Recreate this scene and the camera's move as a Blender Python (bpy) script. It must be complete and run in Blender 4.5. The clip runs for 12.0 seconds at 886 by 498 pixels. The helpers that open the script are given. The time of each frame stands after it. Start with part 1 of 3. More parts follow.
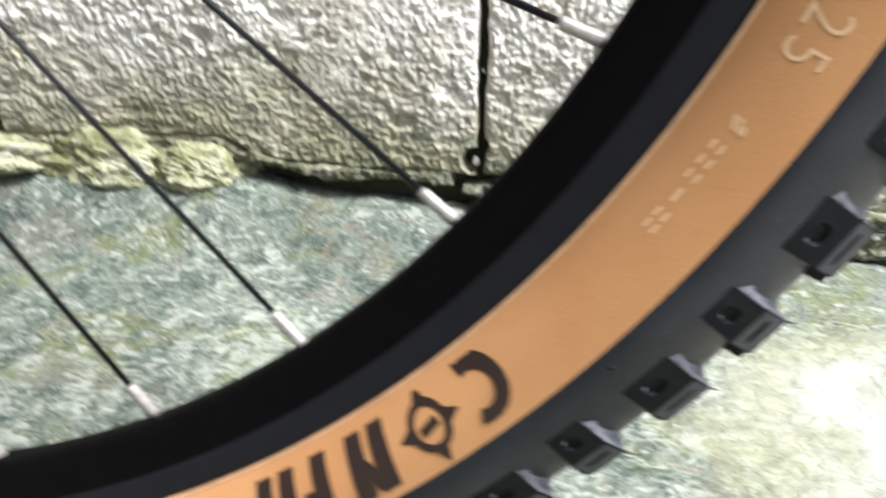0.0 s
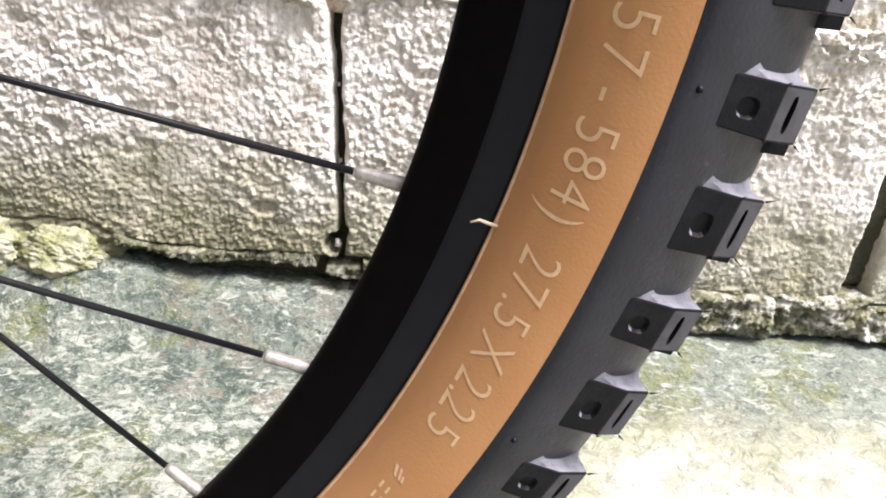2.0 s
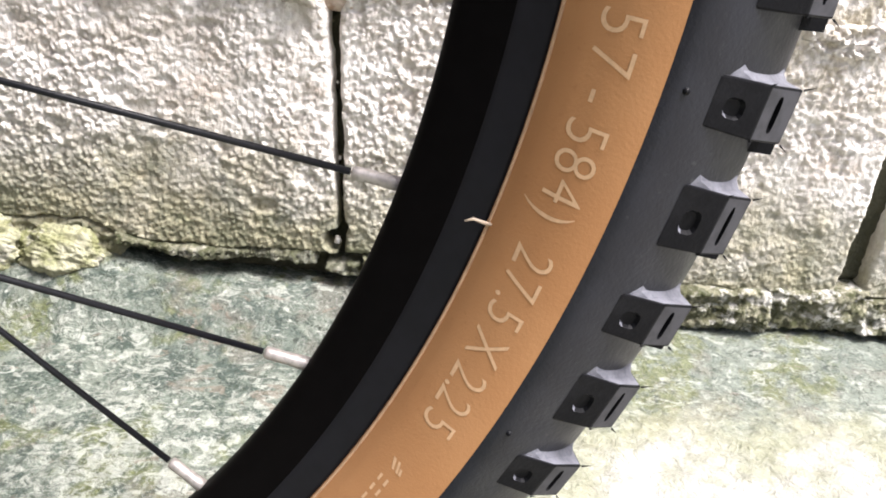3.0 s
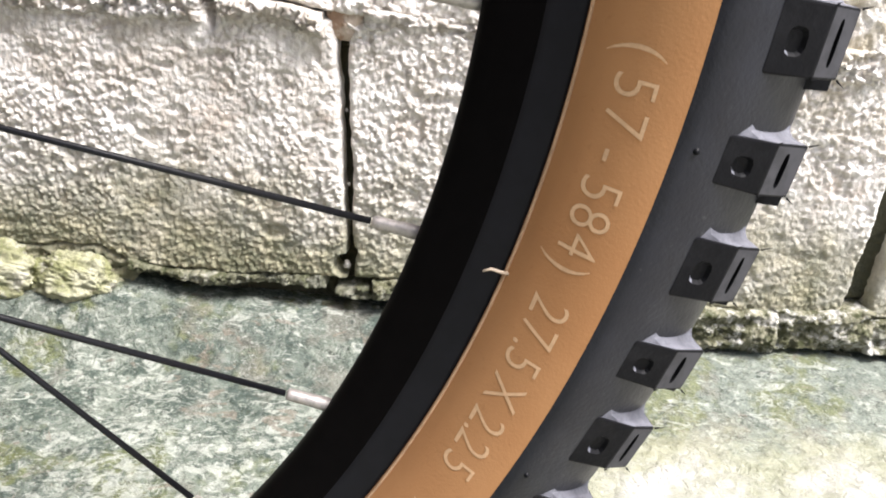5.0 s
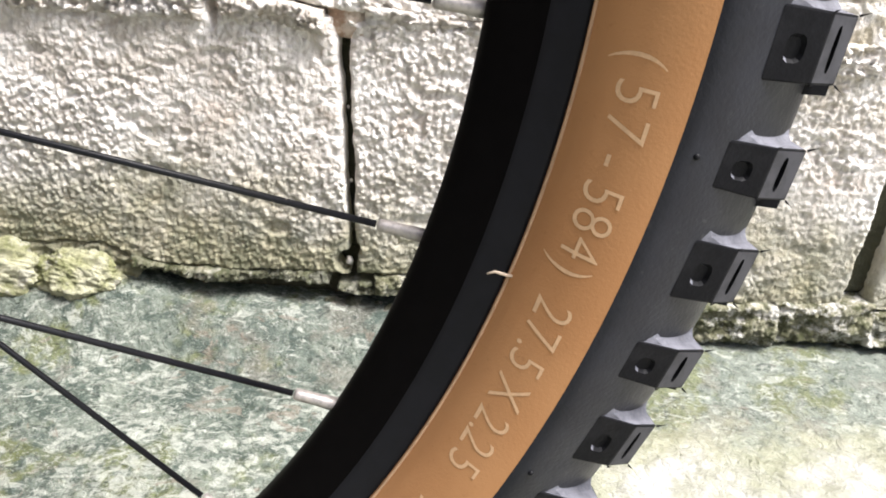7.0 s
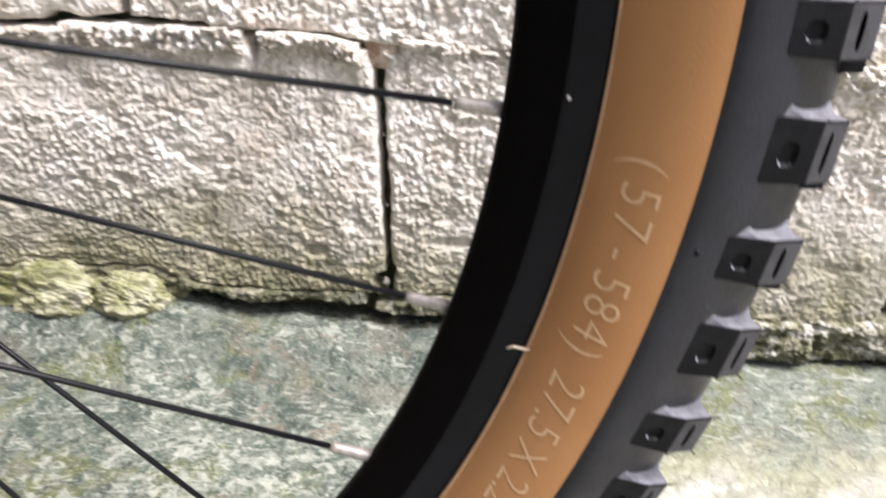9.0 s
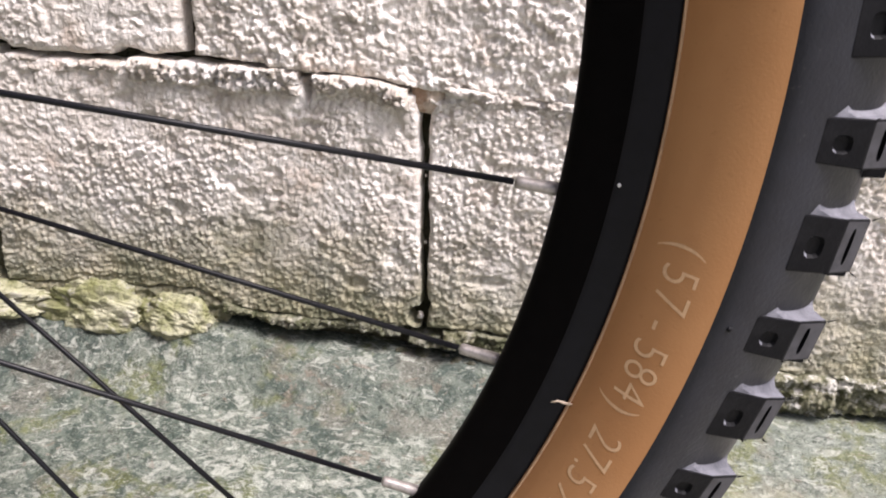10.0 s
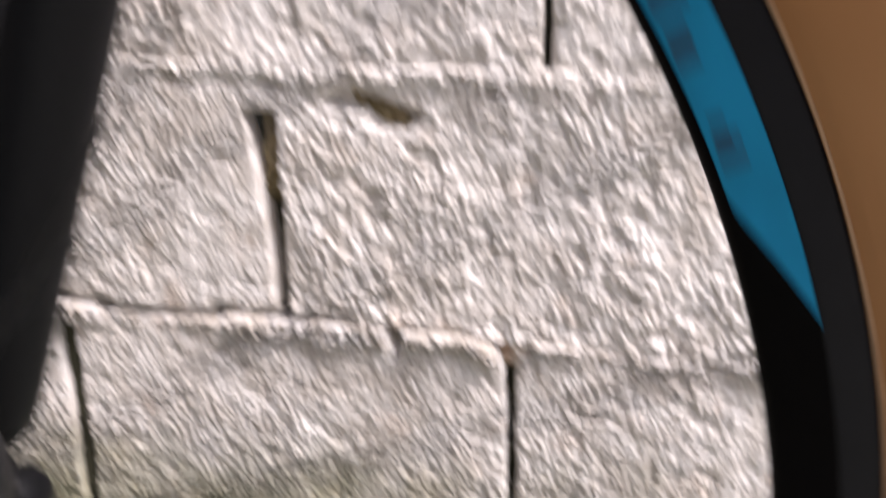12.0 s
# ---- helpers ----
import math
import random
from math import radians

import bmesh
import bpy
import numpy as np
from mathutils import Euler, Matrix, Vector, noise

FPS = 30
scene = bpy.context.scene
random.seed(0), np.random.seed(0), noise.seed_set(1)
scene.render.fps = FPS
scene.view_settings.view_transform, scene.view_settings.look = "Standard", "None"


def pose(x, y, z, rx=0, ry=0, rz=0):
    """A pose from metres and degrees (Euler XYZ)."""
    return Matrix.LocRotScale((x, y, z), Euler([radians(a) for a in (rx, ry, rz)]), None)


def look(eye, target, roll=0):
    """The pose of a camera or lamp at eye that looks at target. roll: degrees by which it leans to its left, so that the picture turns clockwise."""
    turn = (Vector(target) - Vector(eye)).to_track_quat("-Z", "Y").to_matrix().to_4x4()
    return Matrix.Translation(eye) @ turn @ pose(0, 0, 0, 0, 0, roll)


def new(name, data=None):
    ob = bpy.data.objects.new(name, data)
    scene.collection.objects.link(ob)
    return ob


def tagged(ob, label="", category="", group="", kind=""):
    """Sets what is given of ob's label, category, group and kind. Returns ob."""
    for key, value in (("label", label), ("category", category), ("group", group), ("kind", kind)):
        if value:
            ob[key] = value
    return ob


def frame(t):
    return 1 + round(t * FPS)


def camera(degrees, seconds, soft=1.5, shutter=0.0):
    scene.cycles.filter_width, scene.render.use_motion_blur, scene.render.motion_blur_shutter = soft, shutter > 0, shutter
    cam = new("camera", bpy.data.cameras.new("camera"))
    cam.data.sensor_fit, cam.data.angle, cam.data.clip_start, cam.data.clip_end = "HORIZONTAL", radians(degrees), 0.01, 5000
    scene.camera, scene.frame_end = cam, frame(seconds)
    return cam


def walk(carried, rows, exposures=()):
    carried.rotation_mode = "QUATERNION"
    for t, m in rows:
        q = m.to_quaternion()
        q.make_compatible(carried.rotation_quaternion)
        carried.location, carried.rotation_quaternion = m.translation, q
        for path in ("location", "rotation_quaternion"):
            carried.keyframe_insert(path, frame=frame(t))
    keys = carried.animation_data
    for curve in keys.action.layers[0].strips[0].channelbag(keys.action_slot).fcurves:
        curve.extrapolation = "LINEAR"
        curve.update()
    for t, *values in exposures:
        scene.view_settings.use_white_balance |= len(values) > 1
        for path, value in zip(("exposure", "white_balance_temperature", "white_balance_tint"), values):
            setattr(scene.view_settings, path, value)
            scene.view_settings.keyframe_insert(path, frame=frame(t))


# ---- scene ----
cam = camera(62.0, 12.0, soft=1.85, shutter=0.9)
# seconds, x, y, z, yaw (to the left), pitch (up), roll
PATH = [
    (0.0, 0.2255, -0.1737, 0.2194, 6.54, -21.30, 0.56),
    (0.3, 0.2433, -0.1669, 0.2404, 5.33, -24.48, 2.29),
    (0.5, 0.2580, -0.1626, 0.2805, 3.86, -26.66, 2.16),
    (1.0, 0.2739, -0.1577, 0.2931, 3.93, -25.42, 1.61),
    (1.5, 0.2796, -0.1547, 0.3050, 1.51, -24.89, 1.91),
    (2.0, 0.2792, -0.1573, 0.3099, 1.51, -24.58, 1.93),
    (2.5, 0.2805, -0.1604, 0.3114, 1.51, -24.95, 1.83),
    (4.5, 0.2786, -0.1603, 0.3166, 1.78, -24.72, 0.94),
    (5.0, 0.2770, -0.1623, 0.3218, 1.90, -23.98, 1.01),
    (5.5, 0.2775, -0.1620, 0.3231, 1.98, -24.12, 0.77),
    (6.0, 0.2773, -0.1629, 0.3241, 1.99, -24.37, 0.64),
    (6.5, 0.2767, -0.1631, 0.3248, 1.93, -24.39, 0.68),
    (8.5, 0.2752, -0.1672, 0.3343, 2.79, -25.49, -0.18),
    (9.0, 0.2802, -0.1681, 0.3494, 5.31, -25.05, -1.15),
    (9.5, 0.2790, -0.1841, 0.3582, 7.62, -23.38, -0.46),
    (10.0, 0.2727, -0.1842, 0.3665, 7.27, -23.06, 0.80),
    (10.5, 0.2739, -0.1811, 0.3711, 7.12, -21.63, 1.00),
    (11.0, 0.2657, -0.1562, 0.4106, 6.25, -18.68, 0.41),
    (11.5, 0.2518, -0.1647, 0.4231, 7.78, -19.24, 0.31),
    (11.8, 0.2468, -0.1604, 0.4462, 8.80, -18.26, -0.56),
    (12.0, 0.2314, -0.1594, 0.4920, 10.02, -17.30, -1.59),
]
walk(cam, [(t, pose(x, y, z, 90, 0, yaw) @ pose(0, 0, 0, pitch, 0, 0) @ pose(0, 0, 0, 0, 0, roll)) for t, x, y, z, yaw, pitch, roll in PATH],
     exposures=[(0.0, 0.97, 6100, 7), (0.8, 1.03, 6250, 12), (1.5, 1.06, 6400, 15), (5.0, 0.96, 6380, 13), (8.5, 0.88, 6400, 12), (9.0, 0.78, 6450, 15), (9.5, 0.64, 6500, 18), (10.5, 0.54, 6500, 20), (11.1, 0.51, 6480, 20), (11.5, 0.31, 6470, 22), (12.0, 0.47, 6450, 22)])

# ---- light: bright overcast day, the open side lies to the right and behind the camera ----
world = bpy.data.worlds.new("sky")
scene.world = world
world.use_nodes = True
wn, wl = world.node_tree.nodes, world.node_tree.links
SUN_EL, SUN_AZ = 58.0, 106.0          # elevation, and compass bearing clockwise from +y
sky = wn.new("ShaderNodeTexSky")
sky.sky_type, sky.sun_disc = "NISHITA", False
sky.sun_elevation, sky.sun_rotation = radians(SUN_EL), radians(SUN_AZ)
sky.dust_density, sky.ozone_density = 4.0, 1.0
wl.new(sky.outputs[0], wn["Background"].inputs[0])
wn["Background"].inputs[1].default_value = 0.115
sun = new("sun", bpy.data.lights.new("sun", "SUN"))
sun.data.energy, sun.data.angle, sun.data.color = 5.0, radians(24), (1.0, 0.975, 0.945)
sun_from = Vector((math.sin(radians(SUN_AZ)) * math.cos(radians(SUN_EL)), math.cos(radians(SUN_AZ)) * math.cos(radians(SUN_EL)), math.sin(radians(SUN_EL))))
sun.matrix_world = look(sun_from * 10, (0, 0, 0))


# ---- materials ----
class Mat:
    """A node material on the Principled shader, with short ways to add noise."""

    def __init__(self, name, rough=0.6, metal=0.0, spec=0.5):
        self.m = bpy.data.materials.new(name)
        self.m.use_nodes = True
        self.n, self.l = self.m.node_tree.nodes, self.m.node_tree.links
        self.p = self.n["Principled BSDF"]
        self.p.inputs["Roughness"].default_value = rough
        self.p.inputs["Metallic"].default_value = metal
        self.p.inputs["Specular IOR Level"].default_value = spec
        self.co = self.n.new("ShaderNodeTexCoord").outputs["Object"]

    def noise(self, scale, detail=4.0, rough=0.6, stretch=None, shift=0.0, swirl=0.0):
        t = self.n.new("ShaderNodeTexNoise")
        t.inputs["Scale"].default_value, t.inputs["Detail"].default_value, t.inputs["Roughness"].default_value = scale, detail, rough
        t.inputs["Distortion"].default_value = swirl
        mp = self.n.new("ShaderNodeMapping")
        mp.inputs["Location"].default_value = (shift, shift * 0.7, shift * 1.3)
        if stretch:
            mp.inputs["Scale"].default_value = stretch
        self.l.new(self.co, mp.inputs[0])
        self.l.new(mp.outputs[0], t.inputs[0])
        return t.outputs[0]

    def ramp(self, value, lo, hi, a=0.0, b=1.0):
        t = self.n.new("ShaderNodeMapRange")
        t.interpolation_type = "SMOOTHSTEP"
        for i, v in enumerate((lo, hi, a, b)):
            t.inputs[i + 1].default_value = v
        self.l.new(value, t.inputs[0])
        return t.outputs[0]

    def math(self, op, a, b):
        t = self.n.new("ShaderNodeMath")
        t.operation = op
        for i, v in enumerate((a, b)):
            if isinstance(v, (int, float)):
                t.inputs[i].default_value = v
            else:
                self.l.new(v, t.inputs[i])
        return t.outputs[0]

    def axis(self, i):
        t = self.n.new("ShaderNodeSeparateXYZ")
        self.l.new(self.co, t.inputs[0])
        return t.outputs[i]

    def mix(self, f, a, b, kind="MIX"):
        t = self.n.new("ShaderNodeMix")
        t.data_type, t.blend_type = "RGBA", kind
        for i, v in ((0, f), (6, a), (7, b)):
            if isinstance(v, (int, float)):
                t.inputs[i].default_value = v
            elif isinstance(v, tuple):
                t.inputs[i].default_value = (*v, 1.0)
            else:
                self.l.new(v, t.inputs[i])
        return t.outputs[2]

    def color(self, c):
        if isinstance(c, tuple):
            self.p.inputs["Base Color"].default_value = (*c, 1.0)
        else:
            self.l.new(c, self.p.inputs["Base Color"])
        return self

    def rough(self, v):
        self.l.new(v, self.p.inputs["Roughness"])
        return self

    def bump(self, value, dist, strength=1.0):
        t = self.n.new("ShaderNodeBump")
        t.inputs["Strength"].default_value, t.inputs["Distance"].default_value = strength, dist
        self.l.new(value, t.inputs["Height"])
        old = self.p.inputs["Normal"].links
        if old:
            self.l.new(old[0].from_socket, t.inputs["Normal"])
        self.l.new(t.outputs[0], self.p.inputs["Normal"])
        return self


def make_block_material():
    k = Mat("weathered_render_on_block", 0.9, spec=0.25)
    c = k.mix(k.ramp(k.noise(9, 4), 0.35, 0.65), (0.626, 0.578, 0.519), (0.738, 0.701, 0.653))
    c = k.mix(k.ramp(k.noise(34, 5, 0.7), 0.42, 0.62), c, (0.813, 0.781, 0.738))
    c = k.mix(k.math("MULTIPLY", k.ramp(k.noise(22, 5, 0.65, shift=7), 0.56, 0.72), 0.55), c, (0.599, 0.471, 0.374))
    old = k.math("MULTIPLY", k.ramp(k.axis(0), 0.34, 0.44), k.ramp(k.axis(2), 0.17, 0.25))
    c = k.mix(k.math("MULTIPLY", k.math("MULTIPLY", old, k.ramp(k.noise(26, 5, 0.7, shift=17), 0.42, 0.60)), 0.65), c, (0.428, 0.364, 0.225))
    level = k.math("ADD", k.axis(2), k.math("MULTIPLY", k.math("MAXIMUM", k.axis(0), 0.0), 0.12))
    low = k.ramp(k.math("ADD", level, k.math("MULTIPLY", k.math("SUBTRACT", k.noise(13, 5, 0.7, shift=3), 0.5), 0.20)), 0.228, 0.100)
    algae = k.mix(k.ramp(k.noise(60, 4, 0.7), 0.35, 0.65), (0.11, 0.118, 0.052), (0.315, 0.295, 0.180))
    c = k.mix(k.math("MULTIPLY", low, 0.88), c, algae)
    c = k.mix(k.math("MULTIPLY", k.ramp(k.noise(140, 3, 0.6, shift=5), 0.60, 0.74), 0.5), c, (0.22, 0.20, 0.16))
    k.color(c)
    k.bump(k.noise(330, 3, 0.65), 0.0018, 0.9)
    k.bump(k.noise(900, 2, 0.6), 0.0005, 0.7)
    return k.m


def make_mortar_material():
    k = Mat("old_mortar", 0.95, spec=0.2)
    c = k.mix(k.ramp(k.noise(40, 5, 0.7), 0.4, 0.62), (0.50, 0.455, 0.40), (0.68, 0.655, 0.625))
    c = k.mix(k.math("MULTIPLY", k.ramp(k.noise(90, 4, 0.7, shift=2), 0.57, 0.68), 0.6), c, (0.33, 0.27, 0.18))
    k.color(c)
    k.bump(k.noise(260, 4, 0.7), 0.002, 0.9)
    return k.m


def make_core_material():
    k = Mat("dirty_mortar_core", 1.0, spec=0.1)
    k.color(k.mix(k.noise(50, 4), (0.045, 0.048, 0.032), (0.10, 0.095, 0.065)))
    k.bump(k.noise(200, 4), 0.003)
    return k.m


def make_ground_material():
    k = Mat("damp_mossy_concrete", 0.75, spec=0.3)
    broad, mid = k.noise(9, 4, 0.6), k.noise(46, 5, 0.68, swirl=1.2)
    c = k.mix(k.ramp(mid, 0.40, 0.60), (0.056, 0.076, 0.062), (0.168, 0.192, 0.159))
    c = k.mix(k.math("MULTIPLY", k.ramp(broad, 0.45, 0.62), 0.40), c, (0.061, 0.080, 0.072))
    # edges of the paler ground wander finely close by and in broad bays further out
    far = k.ramp(k.math("MAXIMUM", k.math("ABSOLUTE", k.axis(0), 0.0), k.math("MULTIPLY", k.axis(1), -1.0)), 0.8, 3.0)
    bays = k.math("MULTIPLY", k.math("MULTIPLY", k.math("SUBTRACT", k.noise(0.9, 5, 0.6, shift=61), 0.5), 6.0), far)
    wander = k.math("ADD", k.math("MULTIPLY", k.math("SUBTRACT", k.noise(13, 6, 0.68, shift=9), 0.5), 0.16), bays)
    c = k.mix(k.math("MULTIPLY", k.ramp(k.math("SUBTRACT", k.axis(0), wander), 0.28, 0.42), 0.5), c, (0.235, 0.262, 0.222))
    # olive moss in clumps
    moss = k.math("MULTIPLY", k.ramp(k.noise(13, 4, 0.6, shift=4), 0.50, 0.58), k.ramp(k.noise(85, 4, 0.6, shift=41), 0.36, 0.54))
    c = k.mix(k.math("MULTIPLY", moss, 0.68), c, (0.125, 0.137, 0.046))
    # bare brown-grey patches with the skin worn off
    c = k.mix(k.math("MULTIPLY", k.ramp(k.noise(15, 5, 0.65, shift=53), 0.53, 0.62), 0.55), c, (0.170, 0.158, 0.132))
    # paler concrete out to the right, away from the foot of the wall
    pale_zone = k.math("MULTIPLY", k.ramp(k.math("ADD", k.axis(1), wander), 0.246, 0.172), k.ramp(k.math("SUBTRACT", k.axis(0), wander), 0.290, 0.400))
    pale_zone = k.math("MULTIPLY", pale_zone, k.math("SUBTRACT", 1.0, k.math("MULTIPLY", far, k.ramp(k.noise(1.6, 5, 0.65, shift=67), 0.42, 0.62, 0.0, 0.6))))
    damp = k.math("SUBTRACT", 1.0, k.math("MULTIPLY", pale_zone, 0.85))
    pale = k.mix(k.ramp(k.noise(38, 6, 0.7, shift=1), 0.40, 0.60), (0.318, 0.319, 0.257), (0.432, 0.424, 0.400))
    # worn patches where the pale flakes crowd together
    crowd = k.ramp(k.noise(11, 3, 0.6, shift=15), 0.40, 0.62)
    near = k.ramp(k.axis(1), 0.29, 0.13)
    flakes = k.math("ADD", k.math("MULTIPLY", crowd, 0.055), k.math("MULTIPLY", near, 0.050))
    f1 = k.ramp(k.math("ADD", k.noise(80, 6, 0.66, stretch=(1, 1.7, 1), shift=2, swirl=1.0), flakes), 0.560, 0.665)
    f2 = k.ramp(k.math("ADD", k.noise(190, 5, 0.66, stretch=(1, 1.6, 1), shift=12, swirl=0.9), flakes), 0.60, 0.64)
    f3 = k.ramp(k.noise(90, 5, 0.66, stretch=(1, 1.6, 1), shift=6, swirl=0.9), 0.60, 0.64)
    f4 = k.ramp(k.noise(200, 5, 0.66, stretch=(1, 1.4, 1), shift=25, swirl=1.5), 0.57, 0.63)
    c = k.mix(k.math("MULTIPLY", f3, 0.75), c, (0.035, 0.044, 0.037))
    c = k.mix(k.math("MULTIPLY", f4, 0.65), c, (0.042, 0.053, 0.039))
    c = k.mix(k.math("MULTIPLY", f2, 0.60), c, (0.261, 0.284, 0.242))
    c = k.mix(k.math("MULTIPLY", f1, 0.62), c, (0.412, 0.432, 0.380))
    c = k.mix(k.math("MULTIPLY", k.ramp(k.noise(34, 4, 0.6, stretch=(1, 1.6, 1), shift=31, swirl=1.5), 0.62, 0.67), 0.6), c, (0.186, 0.156, 0.123))
    c = k.mix(k.math("MULTIPLY", pale_zone, 0.94), c, pale)
    between = k.math("MULTIPLY", k.math("MULTIPLY", pale_zone, k.math("SUBTRACT", 1.0, pale_zone)), 1.8)
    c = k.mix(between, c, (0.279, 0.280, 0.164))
    c = k.mix(k.math("MULTIPLY", k.ramp(k.noise(300, 4, 0.7, shift=21), 0.55, 0.63), 0.22), c, (0.435, 0.438, 0.409))
    c = k.mix(k.math("MULTIPLY", k.ramp(k.noise(280, 4, 0.7, shift=27), 0.55, 0.62), k.math("MULTIPLY", damp, 0.32)), c, (0.035, 0.046, 0.032))
    k.color(c)
    k.rough(k.ramp(broad, 0.3, 0.7, 0.55, 0.85))
    k.bump(k.noise(95, 5, 0.7, swirl=1.0), 0.005, 0.9)
    k.bump(k.noise(420, 3, 0.7), 0.0009, 0.9)
    return k.m


def make_moss_material():
    k = Mat("mossy_cement", 0.95, spec=0.15)
    c = k.mix(k.ramp(k.noise(26, 4, 0.6), 0.40, 0.60), (0.245, 0.250, 0.125), (0.440, 0.432, 0.305))
    c = k.mix(k.math("MULTIPLY", k.ramp(k.noise(44, 5, 0.65, shift=3), 0.50, 0.62), 0.62), c, (0.150, 0.162, 0.055))
    c = k.mix(k.math("MULTIPLY", k.ramp(k.noise(120, 4, 0.65, shift=8), 0.58, 0.66), 0.4), c, (0.064, 0.070, 0.027))
    c = k.mix(k.math("MULTIPLY", k.ramp(k.noise(60, 4, 0.65, shift=14), 0.54, 0.62), 0.8), c, (0.395, 0.384, 0.320))
    k.color(c)
    k.bump(k.noise(200, 5, 0.7), 0.003)
    k.bump(k.noise(420, 3, 0.7), 0.0008)
    return k.m


def make_foot_material():
    k = Mat("crumbling_algae_mortar", 0.95, spec=0.15)
    c = k.mix(k.ramp(k.noise(70, 6, 0.75), 0.42, 0.58), (0.13, 0.13, 0.075), (0.38, 0.365, 0.265))
    c = k.mix(k.math("MULTIPLY", k.ramp(k.noise(60, 5, 0.7, shift=4), 0.50, 0.60), k.ramp(k.axis(0), 0.20, 0.42, 0.35, 0.95)), c, (0.78, 0.76, 0.70))
    c = k.mix(k.math("MULTIPLY", k.ramp(k.noise(70, 5, 0.7, shift=9), 0.52, 0.62), 0.7), c, (0.075, 0.085, 0.035))
    # dark green growth where the wall stays wettest
    c = k.mix(k.math("MULTIPLY", k.ramp(k.noise(48, 5, 0.7, shift=13), 0.40, 0.52), k.ramp(k.axis(0), 0.42, 0.20, 0.15, 0.50)), c, (0.062, 0.075, 0.040))
    k.color(c)
    k.bump(k.noise(260, 5, 0.75), 0.004)
    return k.m


def make_ochre_material():
    k = Mat("ochre_joint_earth", 1.0, spec=0.1)
    c = k.mix(k.ramp(k.noise(60, 5, 0.7), 0.4, 0.6), (0.20, 0.155, 0.080), (0.42, 0.34, 0.21))
    k.color(c)
    k.bump(k.noise(250, 4, 0.7), 0.003)
    return k.m


def make_rubber_material():
    k = Mat("black_tyre_rubber", 0.4, spec=0.34)
    c = k.mix(k.ramp(k.noise(60, 4), 0.35, 0.7), (0.0068, 0.0075, 0.0120), (0.0125, 0.0138, 0.0205))
    c = k.mix(k.math("MULTIPLY", k.ramp(k.noise(300, 4, 0.7), 0.62, 0.76), 0.35), c, (0.09, 0.09, 0.09))
    k.color(c)
    k.rough(k.ramp(k.noise(90, 4), 0.3, 0.7, 0.34, 0.48))
    k.bump(k.noise(900, 2), 0.0002, 0.5)
    return k.m


def make_knob_material():
    k = Mat("tread_rubber", 0.6, spec=0.13)
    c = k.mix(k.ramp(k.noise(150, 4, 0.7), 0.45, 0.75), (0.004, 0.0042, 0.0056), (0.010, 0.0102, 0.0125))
    k.color(c)
    k.rough(k.ramp(k.noise(120, 3), 0.3, 0.7, 0.45, 0.65))
    k.bump(k.noise(1000, 2), 0.0002, 0.5)
    return k.m


# paler copy of the tread rubber, with sky light painted into its colour
def make_lit_rubber_material():
    k = Mat("sky_lit_rubber", 0.7, spec=0.5)
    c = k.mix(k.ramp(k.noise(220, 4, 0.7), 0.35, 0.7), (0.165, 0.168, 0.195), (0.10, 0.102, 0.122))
    k.color(c)
    k.bump(k.noise(1000, 2), 0.0002, 0.5)
    return k.m


def make_tan_material():
    k = Mat("tan_sidewall_rubber", 0.5, spec=0.13)
    c = k.mix(k.ramp(k.noise(28, 4), 0.35, 0.65), (0.450, 0.222, 0.095), (0.487, 0.250, 0.111))
    c = k.mix(k.math("MULTIPLY", k.ramp(k.noise(420, 3, 0.7), 0.60, 0.75), 0.25), c, (0.30, 0.135, 0.05))
    k.color(c)
    k.rough(k.ramp(k.noise(80, 4), 0.3, 0.7, 0.40, 0.52))
    k.bump(k.noise(1300, 2), 0.00012, 0.5)
    return k.m


def plain(name, c, rough=0.5, metal=0.0, spec=0.5, vary=0.2, scale=200):
    k = Mat(name, rough, metal, spec)
    d = tuple(v * (1 - vary) for v in c)
    k.color(k.mix(k.ramp(k.noise(scale, 3), 0.4, 0.65), c, d))
    return k.m


BLOCK, MORTAR, CORE, GROUND = make_block_material(), make_mortar_material(), make_core_material(), make_ground_material()
LIT_RUBBER, FOOT, OCHRE = make_lit_rubber_material(), make_foot_material(), make_ochre_material()
MOSS, RUBBER, KNOB, TAN = make_moss_material(), make_rubber_material(), make_knob_material(), make_tan_material()
CHAFER = plain("bead_rubber", (0.0075, 0.0075, 0.0110), 0.5, spec=0.22)
RIM = plain("black_anodised_rim", (0.0030, 0.0025, 0.0027), 0.55, spec=0.04)
SPOKE = plain("black_steel_spoke", (0.007, 0.0075, 0.010), 0.42, spec=0.28)
NIPPLE = plain("dull_nickel", (0.54, 0.50, 0.47), 0.55, 0.6, vary=0.3, scale=500)
HUBMAT = plain("black_hub", (0.02, 0.02, 0.022), 0.4)
FORKMAT = plain("black_fork_paint", (0.004, 0.0045, 0.006), 0.5, spec=0.2)
BLUE = plain("blue_vinyl", (0.001, 0.29, 0.54), 0.6, spec=0.2, vary=0.12, scale=90)
SMUDGE = plain("dark_blue_print", (0.006, 0.035, 0.08), 0.5)
CREAM = plain("pale_moulded_print", (0.72, 0.47, 0.27), 0.5, vary=0.12, scale=700)
BROWN = plain("dark_brown_print", (0.022, 0.010, 0.007), 0.5)
# paler rubber for the crown faces: their sky light is painted in
LIT_CROWN = plain("lit_crown_rubber", (0.050, 0.050, 0.058), 0.6, spec=0.35, vary=0.4)
WHISKER = plain("pale_rubber_whisker", (0.62, 0.50, 0.38), 0.5)


